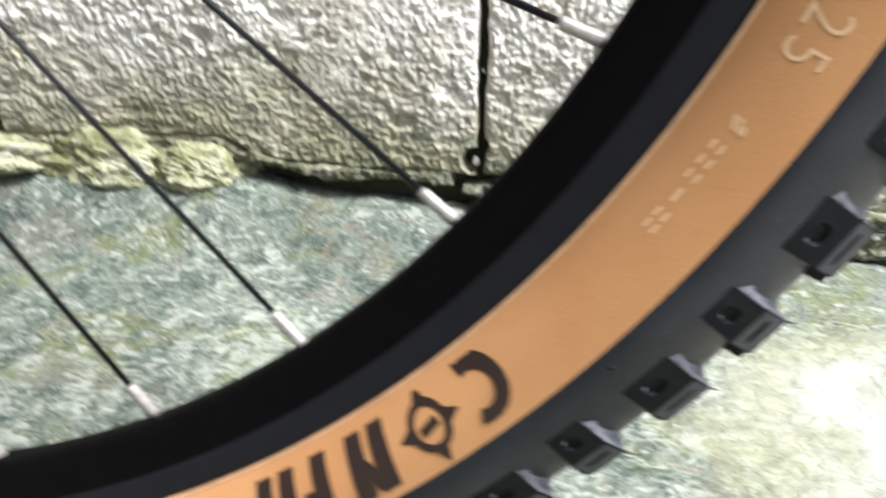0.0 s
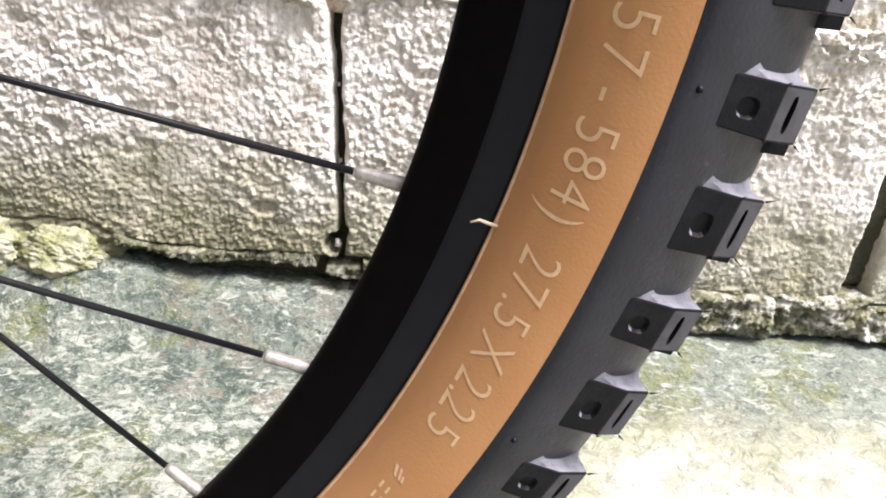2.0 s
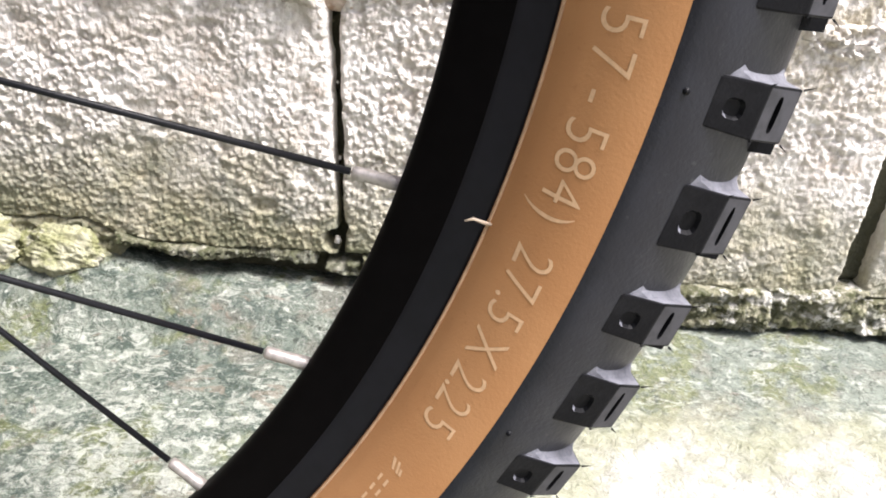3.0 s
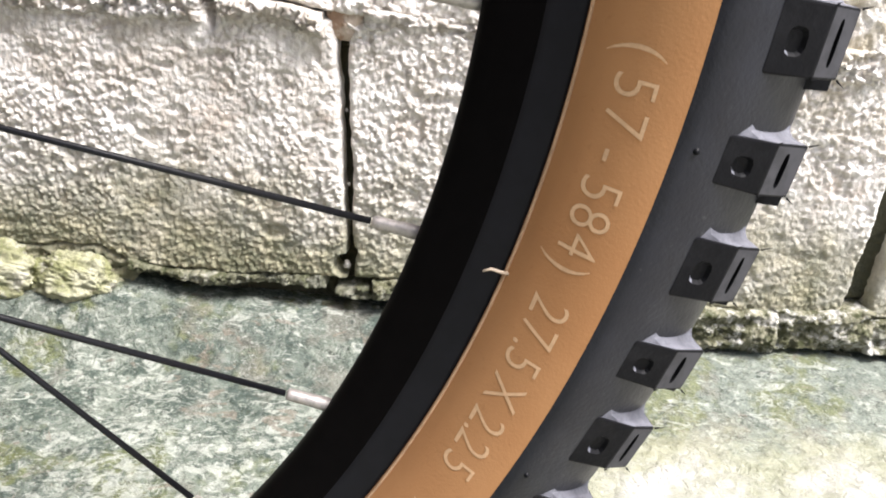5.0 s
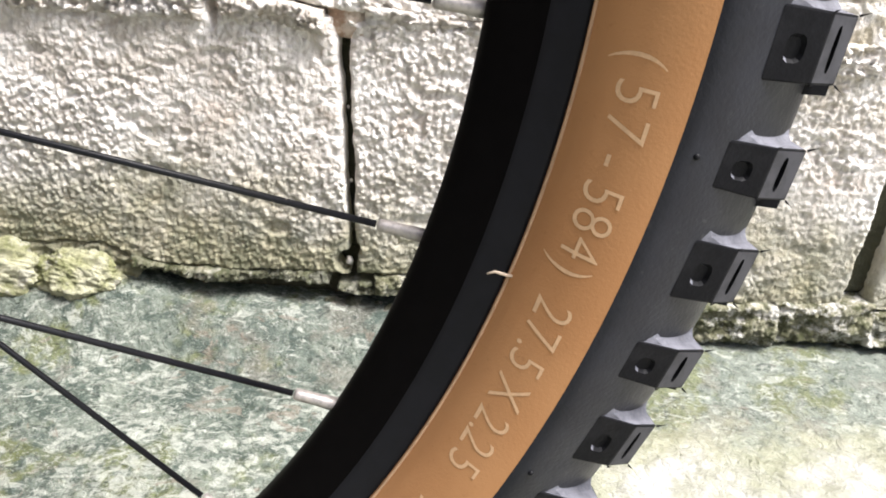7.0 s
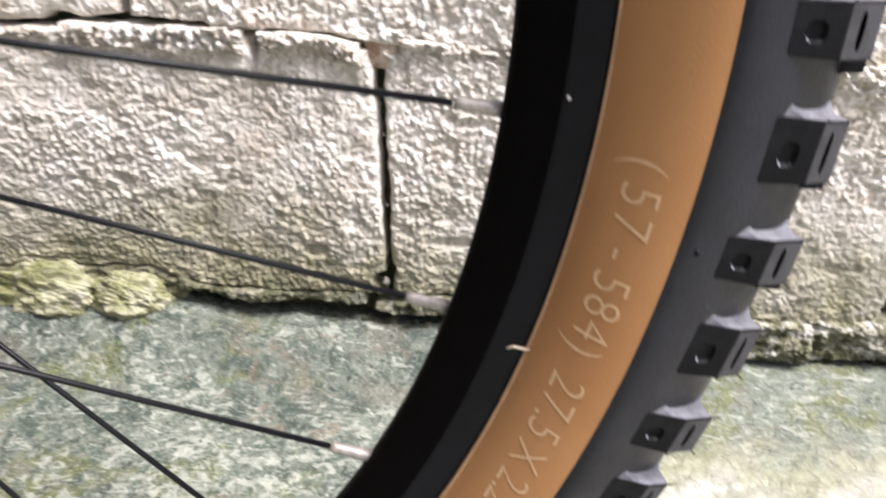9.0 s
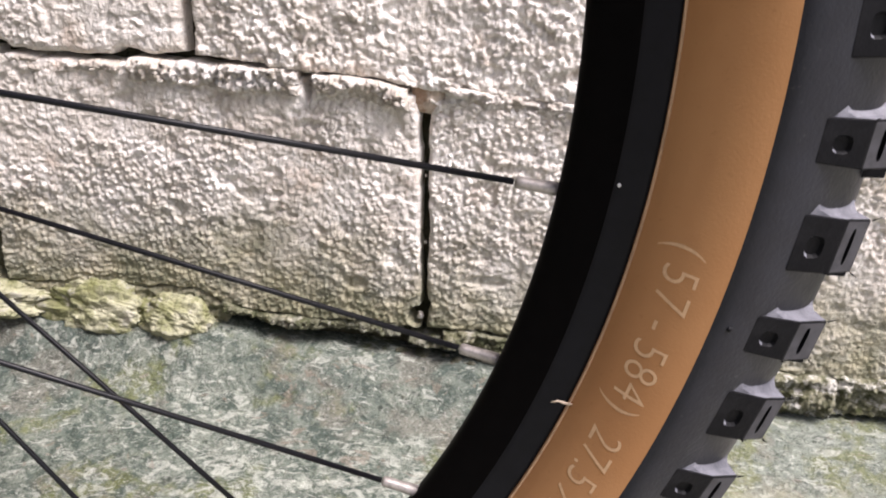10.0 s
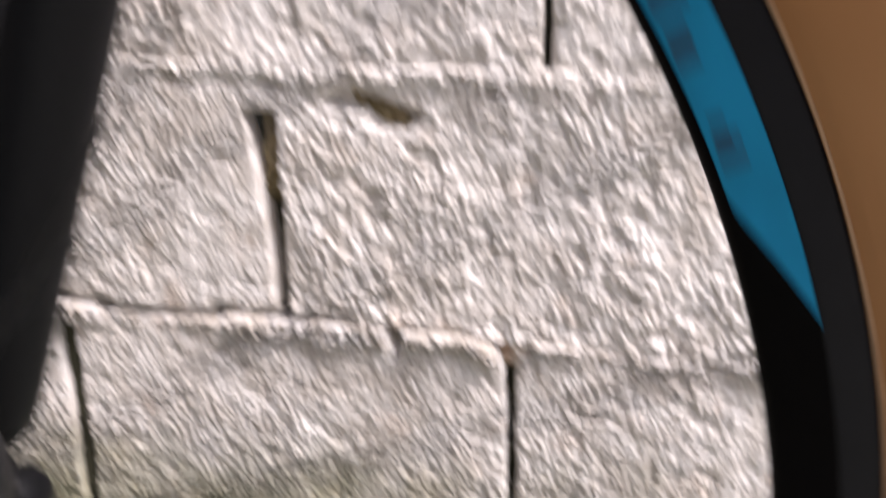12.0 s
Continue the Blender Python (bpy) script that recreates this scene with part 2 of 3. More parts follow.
def make_rusty_material():
    k = Mat("reddish_old_mortar", 0.95, spec=0.15)
    k.color(k.mix(k.ramp(k.noise(80, 5, 0.7), 0.4, 0.6), (0.40, 0.27, 0.19), (0.62, 0.53, 0.44)))
    k.bump(k.noise(300, 4, 0.7), 0.002)
    return k.m


# ---- mesh helpers ----
def mesh_of(name, verts, faces, material, smooth=True):
    me = bpy.data.meshes.new(name)
    me.from_pydata(verts, [], faces)
    me.materials.append(material)
    if smooth:
        me.shade_smooth()
    me.update()
    return me


def part(name, me, parent, label=""):
    ob = new(name, me)
    ob.parent = parent
    return tagged(ob, label)


def grid_faces(nu, nv, wrap_u=False, wrap_v=False):
    i, j = np.meshgrid(np.arange(nu if wrap_u else nu - 1), np.arange(nv if wrap_v else nv - 1), indexing="ij")
    i2, j2 = (i + 1) % nu, (j + 1) % nv
    return np.stack([i * nv + j, i2 * nv + j, i2 * nv + j2, i * nv + j2], -1).reshape(-1, 4).tolist()


def lattice(ix, iy, seed):
    h = (ix.astype(np.int64) * 374761393 + iy.astype(np.int64) * 668265263 + seed * 2147483647) & 0xFFFFFFFF
    h = ((h ^ (h >> 13)) * 1274126177) & 0xFFFFFFFF
    return ((h ^ (h >> 16)) & 0xFFFF) / 65535.0


def vnoise(x, y, seed):
    """Smooth value noise between 0 and 1."""
    ix, iy = np.floor(x), np.floor(y)
    fx, fy = x - ix, y - iy
    fx, fy = fx * fx * fx * (fx * (fx * 6 - 15) + 10), fy * fy * fy * (fy * (fy * 6 - 15) + 10)
    a, b = lattice(ix, iy, seed), lattice(ix + 1, iy, seed)
    c, d = lattice(ix, iy + 1, seed), lattice(ix + 1, iy + 1, seed)
    return (a * (1 - fx) + b * fx) * (1 - fy) + (c * (1 - fx) + d * fx) * fy


def fbm(x, y, seed, octaves=4, gain=0.5):
    total, amp, norm = 0.0, 1.0, 0.0
    for o in range(octaves):
        total, norm = total + amp * vnoise(x * 2 ** o + 17.3 * o, y * 2 ** o + 5.1 * o, seed + o), norm + amp
        amp *= gain
    return total / norm


def pops(x, y, seed):
    """Round bumps, one to a cell of unit size, between 0 and 1."""
    ix, iy = np.floor(x), np.floor(y)
    best = np.zeros_like(x)
    for dx in (-1, 0, 1):
        for dy in (-1, 0, 1):
            cx, cy = ix + dx, iy + dy
            px, py = cx + lattice(cx, cy, seed), cy + lattice(cx, cy, seed + 77)
            size = 0.35 + 0.45 * lattice(cx, cy, seed + 151)
            best = np.maximum(best, size * np.clip(1 - ((x - px) ** 2 + (y - py) ** 2) / size ** 2, 0, 1))
    return best / 0.8


def step01(v, lo, hi):
    t = np.clip((v - lo) / (hi - lo), 0, 1)
    return t * t * (3 - 2 * t)


DATUM = Vector((0.006, 0.0068, 0.0))      # where the wall and the foot of the ground stand


# ---- ground: one sheet to the horizon, rising a little to the foot of the wall ----
def ground_height(x, y):
    s = 0.030 * np.logaddexp(0, (y - 0.012) / 0.030)
    rise = (0.150 - 0.085 * np.clip(x, -0.4, 0.7)) * np.minimum(s, 0.42)
    foot = np.interp(x, [-0.2, 0.0, 0.02, 0.05, 0.095, 0.19, 0.25, 0.45, 0.60], [0.088, 0.085, 0.081, 0.072, 0.066, 0.060, 0.056, 0.036, 0.028])
    rise = rise + (foot - rise) * step01(y, 0.250, 0.318)
    return rise - 0.0035 + 0.005 * (fbm(x * 9, y * 9, 31, 3) - 0.5) * step01(np.abs(y), 0.0, 0.08)


def build_ground():
    def line(a, b, step, far):
        core = np.arange(a, b + step / 2, step)
        out = np.array([0.02 * 1.35 ** k for k in range(1, 60)])
        out = np.cumsum(out)
        out = out[out < far]
        return np.concatenate([(a - out)[::-1], core, b + out])
    xs, ys = line(-0.42, 0.80, 0.004, 400), line(-0.12, 0.36, 0.003, 400)
    x, y = np.meshgrid(xs, ys, indexing="ij")
    z = ground_height(x, y)
    near = step01(x, -0.6, -0.45) * step01(-x, -1.0, -0.82) * step01(y, -0.3, -0.12)
    z = z + near * (0.0030 * (fbm(x * 70, y * 70, 41, 4, 0.6) - 0.5) + 0.0018 * (fbm(x * 160, y * 160, 51, 2) - 0.5))
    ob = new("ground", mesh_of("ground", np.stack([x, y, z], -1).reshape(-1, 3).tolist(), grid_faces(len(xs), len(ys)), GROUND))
    ob.location = DATUM
    tagged(ob, "damp grey-green concrete ground with pale patches and moss", "ground", kind="structure")


build_ground()


# ---- wall of rough blocks ----
def front(x, z):
    return 0.3045 + 0.020 * x + 0.045 * z


def bed(n, x):
    """Height of the bed joint under course n, which dips a little to the right."""
    if n == 0:
        return np.interp(x, [-0.40, -0.112, -0.03, 0.004, 0.024, 0.055, 0.096, 0.18, 0.216, 0.30, 0.454, 0.512, 0.60, 0.90], [0.098, 0.100, 0.103, 0.102, 0.092, 0.086, 0.0825, 0.082, 0.081, 0.075, 0.062, 0.0585, 0.056, 0.050])
    if n == 1:
        return np.interp(x, [-3.0, -0.6, -0.155, -0.03, 0.011, 0.09, 0.15, 0.19, 0.285, 0.333, 0.60, 3.0], [0.36, 0.300, 0.289, 0.2845, 0.283, 0.279, 0.2745, 0.2680, 0.2605, 0.2575, 0.245, 0.12])
    return 0.462 + 0.196 * (n - 2) - 0.045 * x


def crack(x):
    """How far the blocks over the first bed joint stand off its mortar: open in places, closed in others."""
    return -0.0030 + 0.0050 * step01(fbm(x * 13, x * 0 + 2.2, 93, 3, 0.6), 0.48, 0.66) * step01(-x, -0.24, -0.19)


def slab(name, x0, x1, low, high, parent, material, seed, res=0.0024, relief=0.0037, round_edge=0.010, proud=0.0, depth=0.11, ragged=0.003, corner=0.0, low_ragged=0.0, dents=(), tilt=(0.0, 0.0), grain_size=1.0, chunk=0.0, lean=0.0):
    """A rough-faced block or strip of mortar between two heights given as functions of x."""
    h = float(np.mean(high(np.array([x0, x1])) - low(np.array([x0, x1]))))
    nu, nv = max(6, int((x1 - x0) / res)), max(4, int(h / res))
    u, v = np.meshgrid(np.linspace(0, 1, nu), np.linspace(0, 1, nv), indexing="ij")
    x = x0 + (x1 - x0) * u
    z = low(x) + (high(x) - low(x)) * v
    du, dv = np.minimum(u, 1 - u) * (x1 - x0), np.minimum(v, 1 - v) * h
    # uneven outline
    x = x + np.where(u < 0.5, 1, -1) * ragged * np.exp(-du / 0.012) * fbm(z * 60, z * 0 + seed, seed + 3, 3)
    z = z + np.where(v < 0.5, 1, -1) * ragged * np.exp(-dv / 0.012) * fbm(x * 60, x * 0 + seed, seed + 5, 3)
    z = z + low_ragged * np.where(v < 0.5, 1, 0) * np.exp(-dv / 0.02) * (fbm(x * 28, x * 0 + 3.3, seed + 71, 4, 0.65) - 0.55)
    x = x + (tilt[0] * (1 - u) + tilt[1] * u) * (z - 0.10)
    if corner:
        x = x - np.where(u > 0.5, 1, 0) * corner * np.exp(-(1 - v) * h / (0.045 if corner < 0.01 else 0.075)) * np.exp(-(1 - u) * (x1 - x0) / 0.03)
    r = round_edge * (0.6 + 0.8 * fbm(x * 40, z * 40, seed + 9, 2))
    e = np.clip(np.minimum(du, dv) / r, 0, 1)
    back = r * (1 - np.sqrt(np.clip(1 - (1 - e) ** 2, 0, 1)))
    patch = fbm(x * 16, z * 16, seed + 31, 3)
    damp = 1 - step01(z + 0.11 * np.maximum(x, 0), 0.09, 0.18)
    lively = (0.42 + 0.58 * step01(patch, 0.36, 0.62)) * (1 - 0.7 * damp)
    warp = 0.004 * (fbm(x * 140, z * 140, seed + 51, 2) - 0.5)
    bulge = relief * (0.45 * (fbm(x * 90, z * 90, seed + 11, 4, 0.6) - 0.5) + 0.8 * (patch - 0.5))
    if res < 0.004:
        # splashed grains of render at two sizes, with flat ground between, and fine streaks where it is damp
        grain = 0.30 * step01(pops((x + warp) * 215 * grain_size, (z + warp) * 215 * grain_size, seed + 21), 0.18, 0.60) + 0.20 * step01(pops((x - warp) * 400 * grain_size, (z + warp) * 400 * grain_size, seed + 23), 0.20, 0.62)
        bulge = bulge + relief * lively * grain * 1.15 + 0.25 * relief * (fbm(x * 260, z * 260, seed + 29, 2, 0.6) - 0.5)
        bulge = bulge - 0.45 * relief * (1 - 0.8 * damp) * step01(fbm(x * 55, z * 75, seed + 61, 3), 0.64, 0.72)
        bulge = bulge + relief * damp * (0.34 * step01(pops(x * 300, z * 380, seed + 25), 0.2, 0.7) + 0.55 * (fbm(x * 60, z * 210, seed + 27, 3, 0.6) - 0.5))
    if chunk:
        bulge = bulge + chunk * (fbm(x * 42, z * 85, seed + 91, 3, 0.55) - 0.5)
    for cx, cz, rx, rz, deep in dents:
        q = ((x - cx) / rx) ** 2 + ((z - cz) / rz) ** 2 + 1.2 * (fbm(x * 60, z * 60, seed + 81, 3) - 0.5)
        bulge = bulge - deep * step01(-q, -1.0, -0.35)
    y = front(x, z) - proud + lean * (1 - v) ** 1.5 + back - bulge
    verts = np.stack([x, y, z], -1).reshape(-1, 3)
    faces = grid_faces(nu, nv)
    ring = [i * nv for i in range(nu)] + [(nu - 1) * nv + j for j in range(1, nv)] + [i * nv + nv - 1 for i in range(nu - 2, -1, -1)] + [j for j in range(nv - 2, 0, -1)]
    rear = verts[ring].copy()
    rear[:, 1] = front(rear[:, 0], rear[:, 2]) + depth
    n0, m = len(verts), len(ring)
    faces += [(ring[i], n0 + i, n0 + (i + 1) % m, ring[(i + 1) % m]) for i in range(m)]
    return part(name, mesh_of(name, np.concatenate([verts, rear]).tolist(), faces, material), parent)


def lump_mesh(name, size, seed, material, levels=4, rough=0.25, freq=2.2):
    bm = bmesh.new()
    bmesh.ops.create_icosphere(bm, subdivisions=levels, radius=1.0)
    off = Vector((seed * 3.1, seed * 1.7, seed * 0.9))
    for w in bm.verts:
        d = w.co.normalized()
        k = 1 + rough * noise.noise(d * freq + off) + rough * 0.5 * noise.noise(d * freq * 2.7 + off) + rough * 0.25 * noise.noise(d * freq * 7 + off) + rough * 0.14 * noise.noise(d * freq * 16 + off)
        w.co = Vector((d.x * size[0], d.y * size[1], d.z * size[2])) * k
    me = bpy.data.meshes.new(name)
    bm.to_mesh(me)
    bm.free()
    me.materials.append(material)
    me.shade_smooth()
    return me


# chipped hollows: middle, half size and depth
DENTS = {(1, 0): ((0.080, 0.441, 0.024, 0.010, 0.012), (0.106, 0.429, 0.024, 0.011, 0.012), (0.179, 0.449, 0.015, 0.009, 0.012), (0.258, 0.451, 0.016, 0.008, 0.012)),
         (1, -1): ((0.016, 0.415, 0.010, 0.026, 0.010),), (0, -1): ((0.135, 0.118, 0.012, 0.006, 0.003), (0.183, 0.092, 0.007, 0.009, 0.030), (0.1025, 0.266, 0.004, 0.014, 0.012)),
         (0, 0): ((0.235, 0.125, 0.02, 0.006, 0.003), (0.190, 0.101, 0.004, 0.005, 0.030))}


def build_wall():
    v, f = [], []
    x0, x1, top = -2.3, 2.6, 1.62
    for x, z in ((x0, -0.3), (x1, -0.3), (x1, top), (x0, top)):
        v += [(x, front(x, z) + 0.020, z), (x, front(x, z) + 0.25, z)]
    f = [(0, 2, 4, 6), (1, 7, 5, 3), (0, 1, 3, 2), (2, 3, 5, 4), (4, 5, 7, 6), (6, 7, 1, 0)]
    wall = new("wall_north", mesh_of("wall_core", v, f, CORE, smooth=False))
    wall.location = DATUM
    tagged(wall, "old wall of rough rendered pale grey blocks with dark joints", "wall", kind="structure")
    joints = {0: (0.188, 0.352), 1: (0.019, 0.352), 2: (0.210, 0.352)}
    for n in range(8):
        x_ref, step = joints[n % 3] if n < 3 else joints[1 + n % 2]
        for k in range(-7, 7):
            a, b = x_ref + step * k, x_ref + step * (k + 1)
            a, b = a + (0.029 if (n, k) == (0, 1) else 0.0), b + (0.016 if (n, k) == (0, 0) else 0.0)
            if a < -2.2 or b > 2.55:
                continue
            fine = n < 3 and b > -0.20 and a < 0.62
            gap = 0.0012
            low_gap = -0.003 if n == 2 else 0.0
            high_cut = 0.005 if n == 0 else 0.003
            slab("concrete_block", a + (0.0050 if (n, k) == (0, -1) else gap), b - (0.0030 if (n, k) == (0, -2) else gap), lambda x, n=n, g=low_gap: bed(n, x) + g + (crack(x) if n == 1 else 0.0), lambda x, n=n, c=high_cut: bed(n + 1, x) - c, wall, BLOCK,
                 100 + 37 * n + 11 * k, relief={(1, -1): 0.0034, 0: 0.0040}.get((n, k) if (n, k) == (1, -1) else n, 0.0054), grain_size=1.0 if n == 0 or (n, k) == (1, -1) else 0.74, res=(0.0010 if n < 2 else 0.0015) if fine else 0.009, depth=0.10, corner=0.024 if (n == 1 and k == -1) else 0.004,
                 round_edge=0.0085 if (n, k) == (1, -1) else 0.0045, low_ragged=0.006 if n == 0 else 0.0, dents=DENTS.get((n, k), ()),
                 tilt={(0, 0): (0.0, 0.14), (0, 1): (0.14, 0.0)}.get((n, k), (0.0, 0.0)))
    # mortar of the first bed joint, broken into pieces that stand a little proud
    for i, (a, b, hi, lo, proud) in enumerate(((-0.42, -0.130, 0.000, 0.017, 0.0015), (-0.127, -0.034, 0.004, 0.018, 0.0010), (-0.031, 0.099, 0.001, 0.021, 0.0035),
                                              (0.106, 0.178, 0.001, 0.022, 0.006), (0.199, 0.372, -0.003, 0.013, 0.005), (0.375, 0.440, -0.003, 0.018, 0.002), (0.446, 0.560, -0.003, 0.022, 0.001), (0.563, 0.82, -0.002, 0.018, 0.001))):
        slab("mortar", a, b, lambda x, lo=lo: bed(1, x) - lo, lambda x, hi=hi: bed(1, x) - hi + 0.0010, wall, MORTAR if b < 0.4 else BLOCK, 500 + 13 * i, res=0.0012, relief=0.0085, chunk=0.008, lean=proud * 0.75, dents=((-0.089, 0.280, 0.013, 0.009, 0.014),) if i == 1 else (),
             round_edge=0.005, proud=proud, depth=0.03, ragged=0.0035)
    for i, (a, b, proud) in enumerate(((-0.42, -0.188, 0.001), (-0.192, 0.060, 0.001), (0.052, 0.216, 0.0015), (0.209, 0.40, 0.001), (0.396, 0.56, 0.001))):
        slab("mortar", a, b, lambda x: bed(2, x) - 0.010, lambda x: bed(2, x) + 0.008, wall, BLOCK, 700 + 13 * i, res=0.0016, relief=0.006, round_edge=0.004, proud=proud, depth=0.03, ragged=0.004)
    slab("mortar", 0.004, 0.030, lambda x: 0.368 + 0 * x, lambda x: bed(2, x) - 0.012, wall, OCHRE, 801, res=0.0022, relief=0.006, proud=-0.011, depth=0.03)
    slab("mortar", -0.024, 0.045, lambda x: bed(2, x) - 0.034, lambda x: bed(2, x) - 0.002, wall, BLOCK, 807, res=0.0014, relief=0.006, proud=0.0005, depth=0.03, ragged=0.008)
    for i, (a, b, z) in enumerate(((0.068, 0.124, 0.434), (0.168, 0.190, 0.449), (0.246, 0.270, 0.451))):
        slab("mortar", a, b, lambda x, z=z, m=(a + b) / 2: z - 0.010 - 0.45 * (x - m), lambda x, z=z, m=(a + b) / 2: z + 0.010 - 0.45 * (x - m), wall, OCHRE, 811 + i, res=0.0016, relief=0.006, proud=-0.007, depth=0.03, ragged=0.008)
    slab("mortar", 0.545, 0.590, lambda x: bed(0, x) + 0.006, lambda x: bed(1, x) - 0.012, wall, CORE, 819, res=0.0025, relief=0.004, proud=-0.013, depth=0.03, tilt=(0.14, 0.14))
    slab("mortar", -0.176, -0.154, lambda x: bed(0, x) + 0.006, lambda x: bed(1, x) - 0.012, wall, CORE, 829, res=0.0025, relief=0.004, proud=-0.005, depth=0.02)
    slab("mortar", 0.172, 0.206, lambda x: bed(1, x) - 0.022, lambda x: bed(1, x) + 0.007, wall, make_rusty_material(), 803, res=0.0016, relief=0.005, proud=-0.002, depth=0.03, ragged=0.008)
    slab("mortar", -0.42, 0.030, lambda x: 0.060 + 0 * x, lambda x: bed(0, x) + 0.004, wall, BLOCK, 823, res=0.0016, relief=0.006, round_edge=0.004, proud=-0.0015, depth=0.03, ragged=0.004)
    # crumbling mortar clinging under the blocks: top and bottom about the bed, and how far it stands out
    for i, (a, b, up, down, proud) in enumerate(((0.022, 0.172, 0.005, 0.009, 0.0020), (0.174, 0.206, -0.003, 0.018, 0.004), (0.200, 0.265, 0.004, 0.018, 0.003),
                                                (0.258, 0.350, 0.008, 0.028, 0.003), (0.340, 0.434, 0.008, 0.029, 0.002), (0.425, 0.505, 0.007, 0.030, 0.007), (0.495, 0.575, 0.011, 0.028, 0.005), (0.565, 0.700, 0.006, 0.028, 0.003))):
        slab("mortar", a, b, lambda x, d=down: bed(0, x) - d, lambda x, u=up: bed(0, x) + u, wall, FOOT, 600 + 17 * i, res=0.0009 if b < 0.17 else 0.0011,
             relief=0.0058, round_edge=0.004, proud=proud, depth=0.05 if b > 0.17 else 0.012, ragged=0.006, low_ragged=0.005, chunk=0.014 if b < 0.3 else 0.017)
    bits = [lump_mesh("mortar", (0.0030, 0.0026, 0.0034), 60 + i, MORTAR, 3, 0.5) for i in range(3)]
    for i, (x, z, s) in enumerate(((0.1880, 0.152, 0.35), (0.1878, 0.204, 0.3), (0.1850, 0.091, 0.8))):
        bit = part("mortar", bits[i % 3], wall)
        bit.location, bit.scale = (x, front(x, z) + 0.0050, z), (s, s, s * 1.2)
    for n in range(3, 8):
        slab("mortar", -2.2, 2.5, lambda x, n=n: bed(n, x) - 0.008, lambda x, n=n: bed(n, x) + 0.002, wall, MORTAR, 900 + n, res=0.012, proud=-0.006, depth=0.03)
    return wall


build_wall()


# unseen dark slabs, added behind and to the left to block sky light
def build_sky_blockers():
    k = Mat("grey_sky_blocker", 0.9, spec=0.2)
    k.color(k.mix(k.ramp(k.noise(3, 4), 0.35, 0.65), (0.10, 0.095, 0.09), (0.16, 0.15, 0.14)))
    k.bump(k.noise(80, 4), 0.003)
    for name, (x0, x1, y0, y1, z1), text in (("sky_blocker_south", (-0.95, 1.00, -2.9, -2.7, 2.6), "unseen dark slab added behind the camera to block sky light"),
                                             ("sky_blocker_west", (-0.95, -0.80, -2.7, 0.275, 4.2), "unseen dark slab added on the left to block sky light")):
        v = [(x, y, z) for z in (-0.05, z1) for x, y in ((x0, y0), (x1, y0), (x1, y1), (x0, y1))]
        f = [(3, 2, 1, 0), (4, 5, 6, 7), (0, 1, 5, 4), (1, 2, 6, 5), (2, 3, 7, 6), (3, 0, 4, 7)]
        tagged(new(name, mesh_of(name, v, f, k.m, smooth=False)), text, "wall", kind="structure")


build_sky_blockers()


# ---- lumps and crumbs along the foot of the wall ----
def gz(x, y):
    return float(ground_height(np.array([x]), np.array([y]))[0])


LUMP = "pale cement lump with yellow-green moss at the wall's foot"
for i, (x, y, z, size, lean) in enumerate(((-0.012, 0.305, 0.077, (0.033, 0.015, 0.020), 0.15), (-0.080, 0.305, 0.079, (0.048, 0.015, 0.025), 0.05), (-0.175, 0.306, 0.084, (0.054, 0.022, 0.014), -0.05), (-0.27, 0.306, 0.084, (0.055, 0.024, 0.014), 0.0))):
    ob = new("mossy_lump", lump_mesh("mossy_lump", size, 41 + 9 * i, MOSS, 6, 0.36, 1.35))
    ob.location, ob.rotation_euler = DATUM + Vector((x, y, z)), (0, lean, 0)
    tagged(ob, LUMP, "moss lump", group="mossy lumps at the wall")

CRUMB = "small crumb of pale mortar in the gap under the wall"
crumbs = [lump_mesh("rubble_piece", (1.0, 0.8, 0.7), 20 + i, FOOT, 4, 0.5, 2.2) for i in range(6)]
rng = random.Random(5)
spots = [(x + rng.uniform(-0.006, 0.006), front(x, 0.06) + rng.uniform(-0.001, 0.006), rng.uniform(0.002, 0.0045)) for x in np.linspace(0.17, 0.27, 10)]
spots += [(x + rng.uniform(-0.008, 0.008), front(x, 0.04) + rng.uniform(-0.001, 0.006), rng.uniform(0.002, 0.005)) for x in np.linspace(0.36, 0.62, 16)]
for i, (x, y, s) in enumerate(spots):
    ob = new("rubble_piece", crumbs[i % 6])
    ob.location = DATUM + Vector((x, y, gz(x, y) + s * 0.25))
    ob.rotation_euler, ob.scale = (rng.uniform(-0.3, 0.3), rng.uniform(-0.3, 0.3), rng.uniform(-0.5, 0.5)), (s * rng.uniform(0.9, 1.7), s * 0.9, s * rng.uniform(0.8, 1.1))
    tagged(ob, CRUMB, "rubble", group="crumbs along the wall")


# ---- the wheel ----
HUB = 0.349                      # hub height above the wheel's base
LACE = 11.25                     # degrees between spokes
wheel = new("bicycle")
wheel.matrix_world = pose(0, 0, 0, -0.14)
tagged(wheel, "bicycle with tan-sided knobbly tyre, black rim and black fork", "bicycle")


def ring_point(th, r, a):
    """th in degrees from the right, up; r from the hub; a along the axle, negative towards the camera."""
    c, s = math.cos(radians(th)), math.sin(radians(th))
    return (r * c, a, HUB + r * s)


def lathe(name, profile, material, segments=360, closed=False, th0=0.0, th1=360.0):
    """Turn a profile of (axial, radius) about the axle."""
    full = th1 - th0 >= 360
    n = segments if full else segments + 1
    th = np.radians(th0 + (th1 - th0) * np.arange(n) / segments)
    p = np.array(profile)
    x = np.cos(th)[:, None] * p[None, :, 1]
    z = HUB + np.sin(th)[:, None] * p[None, :, 1]
    y = np.broadcast_to(p[None, :, 0], x.shape)
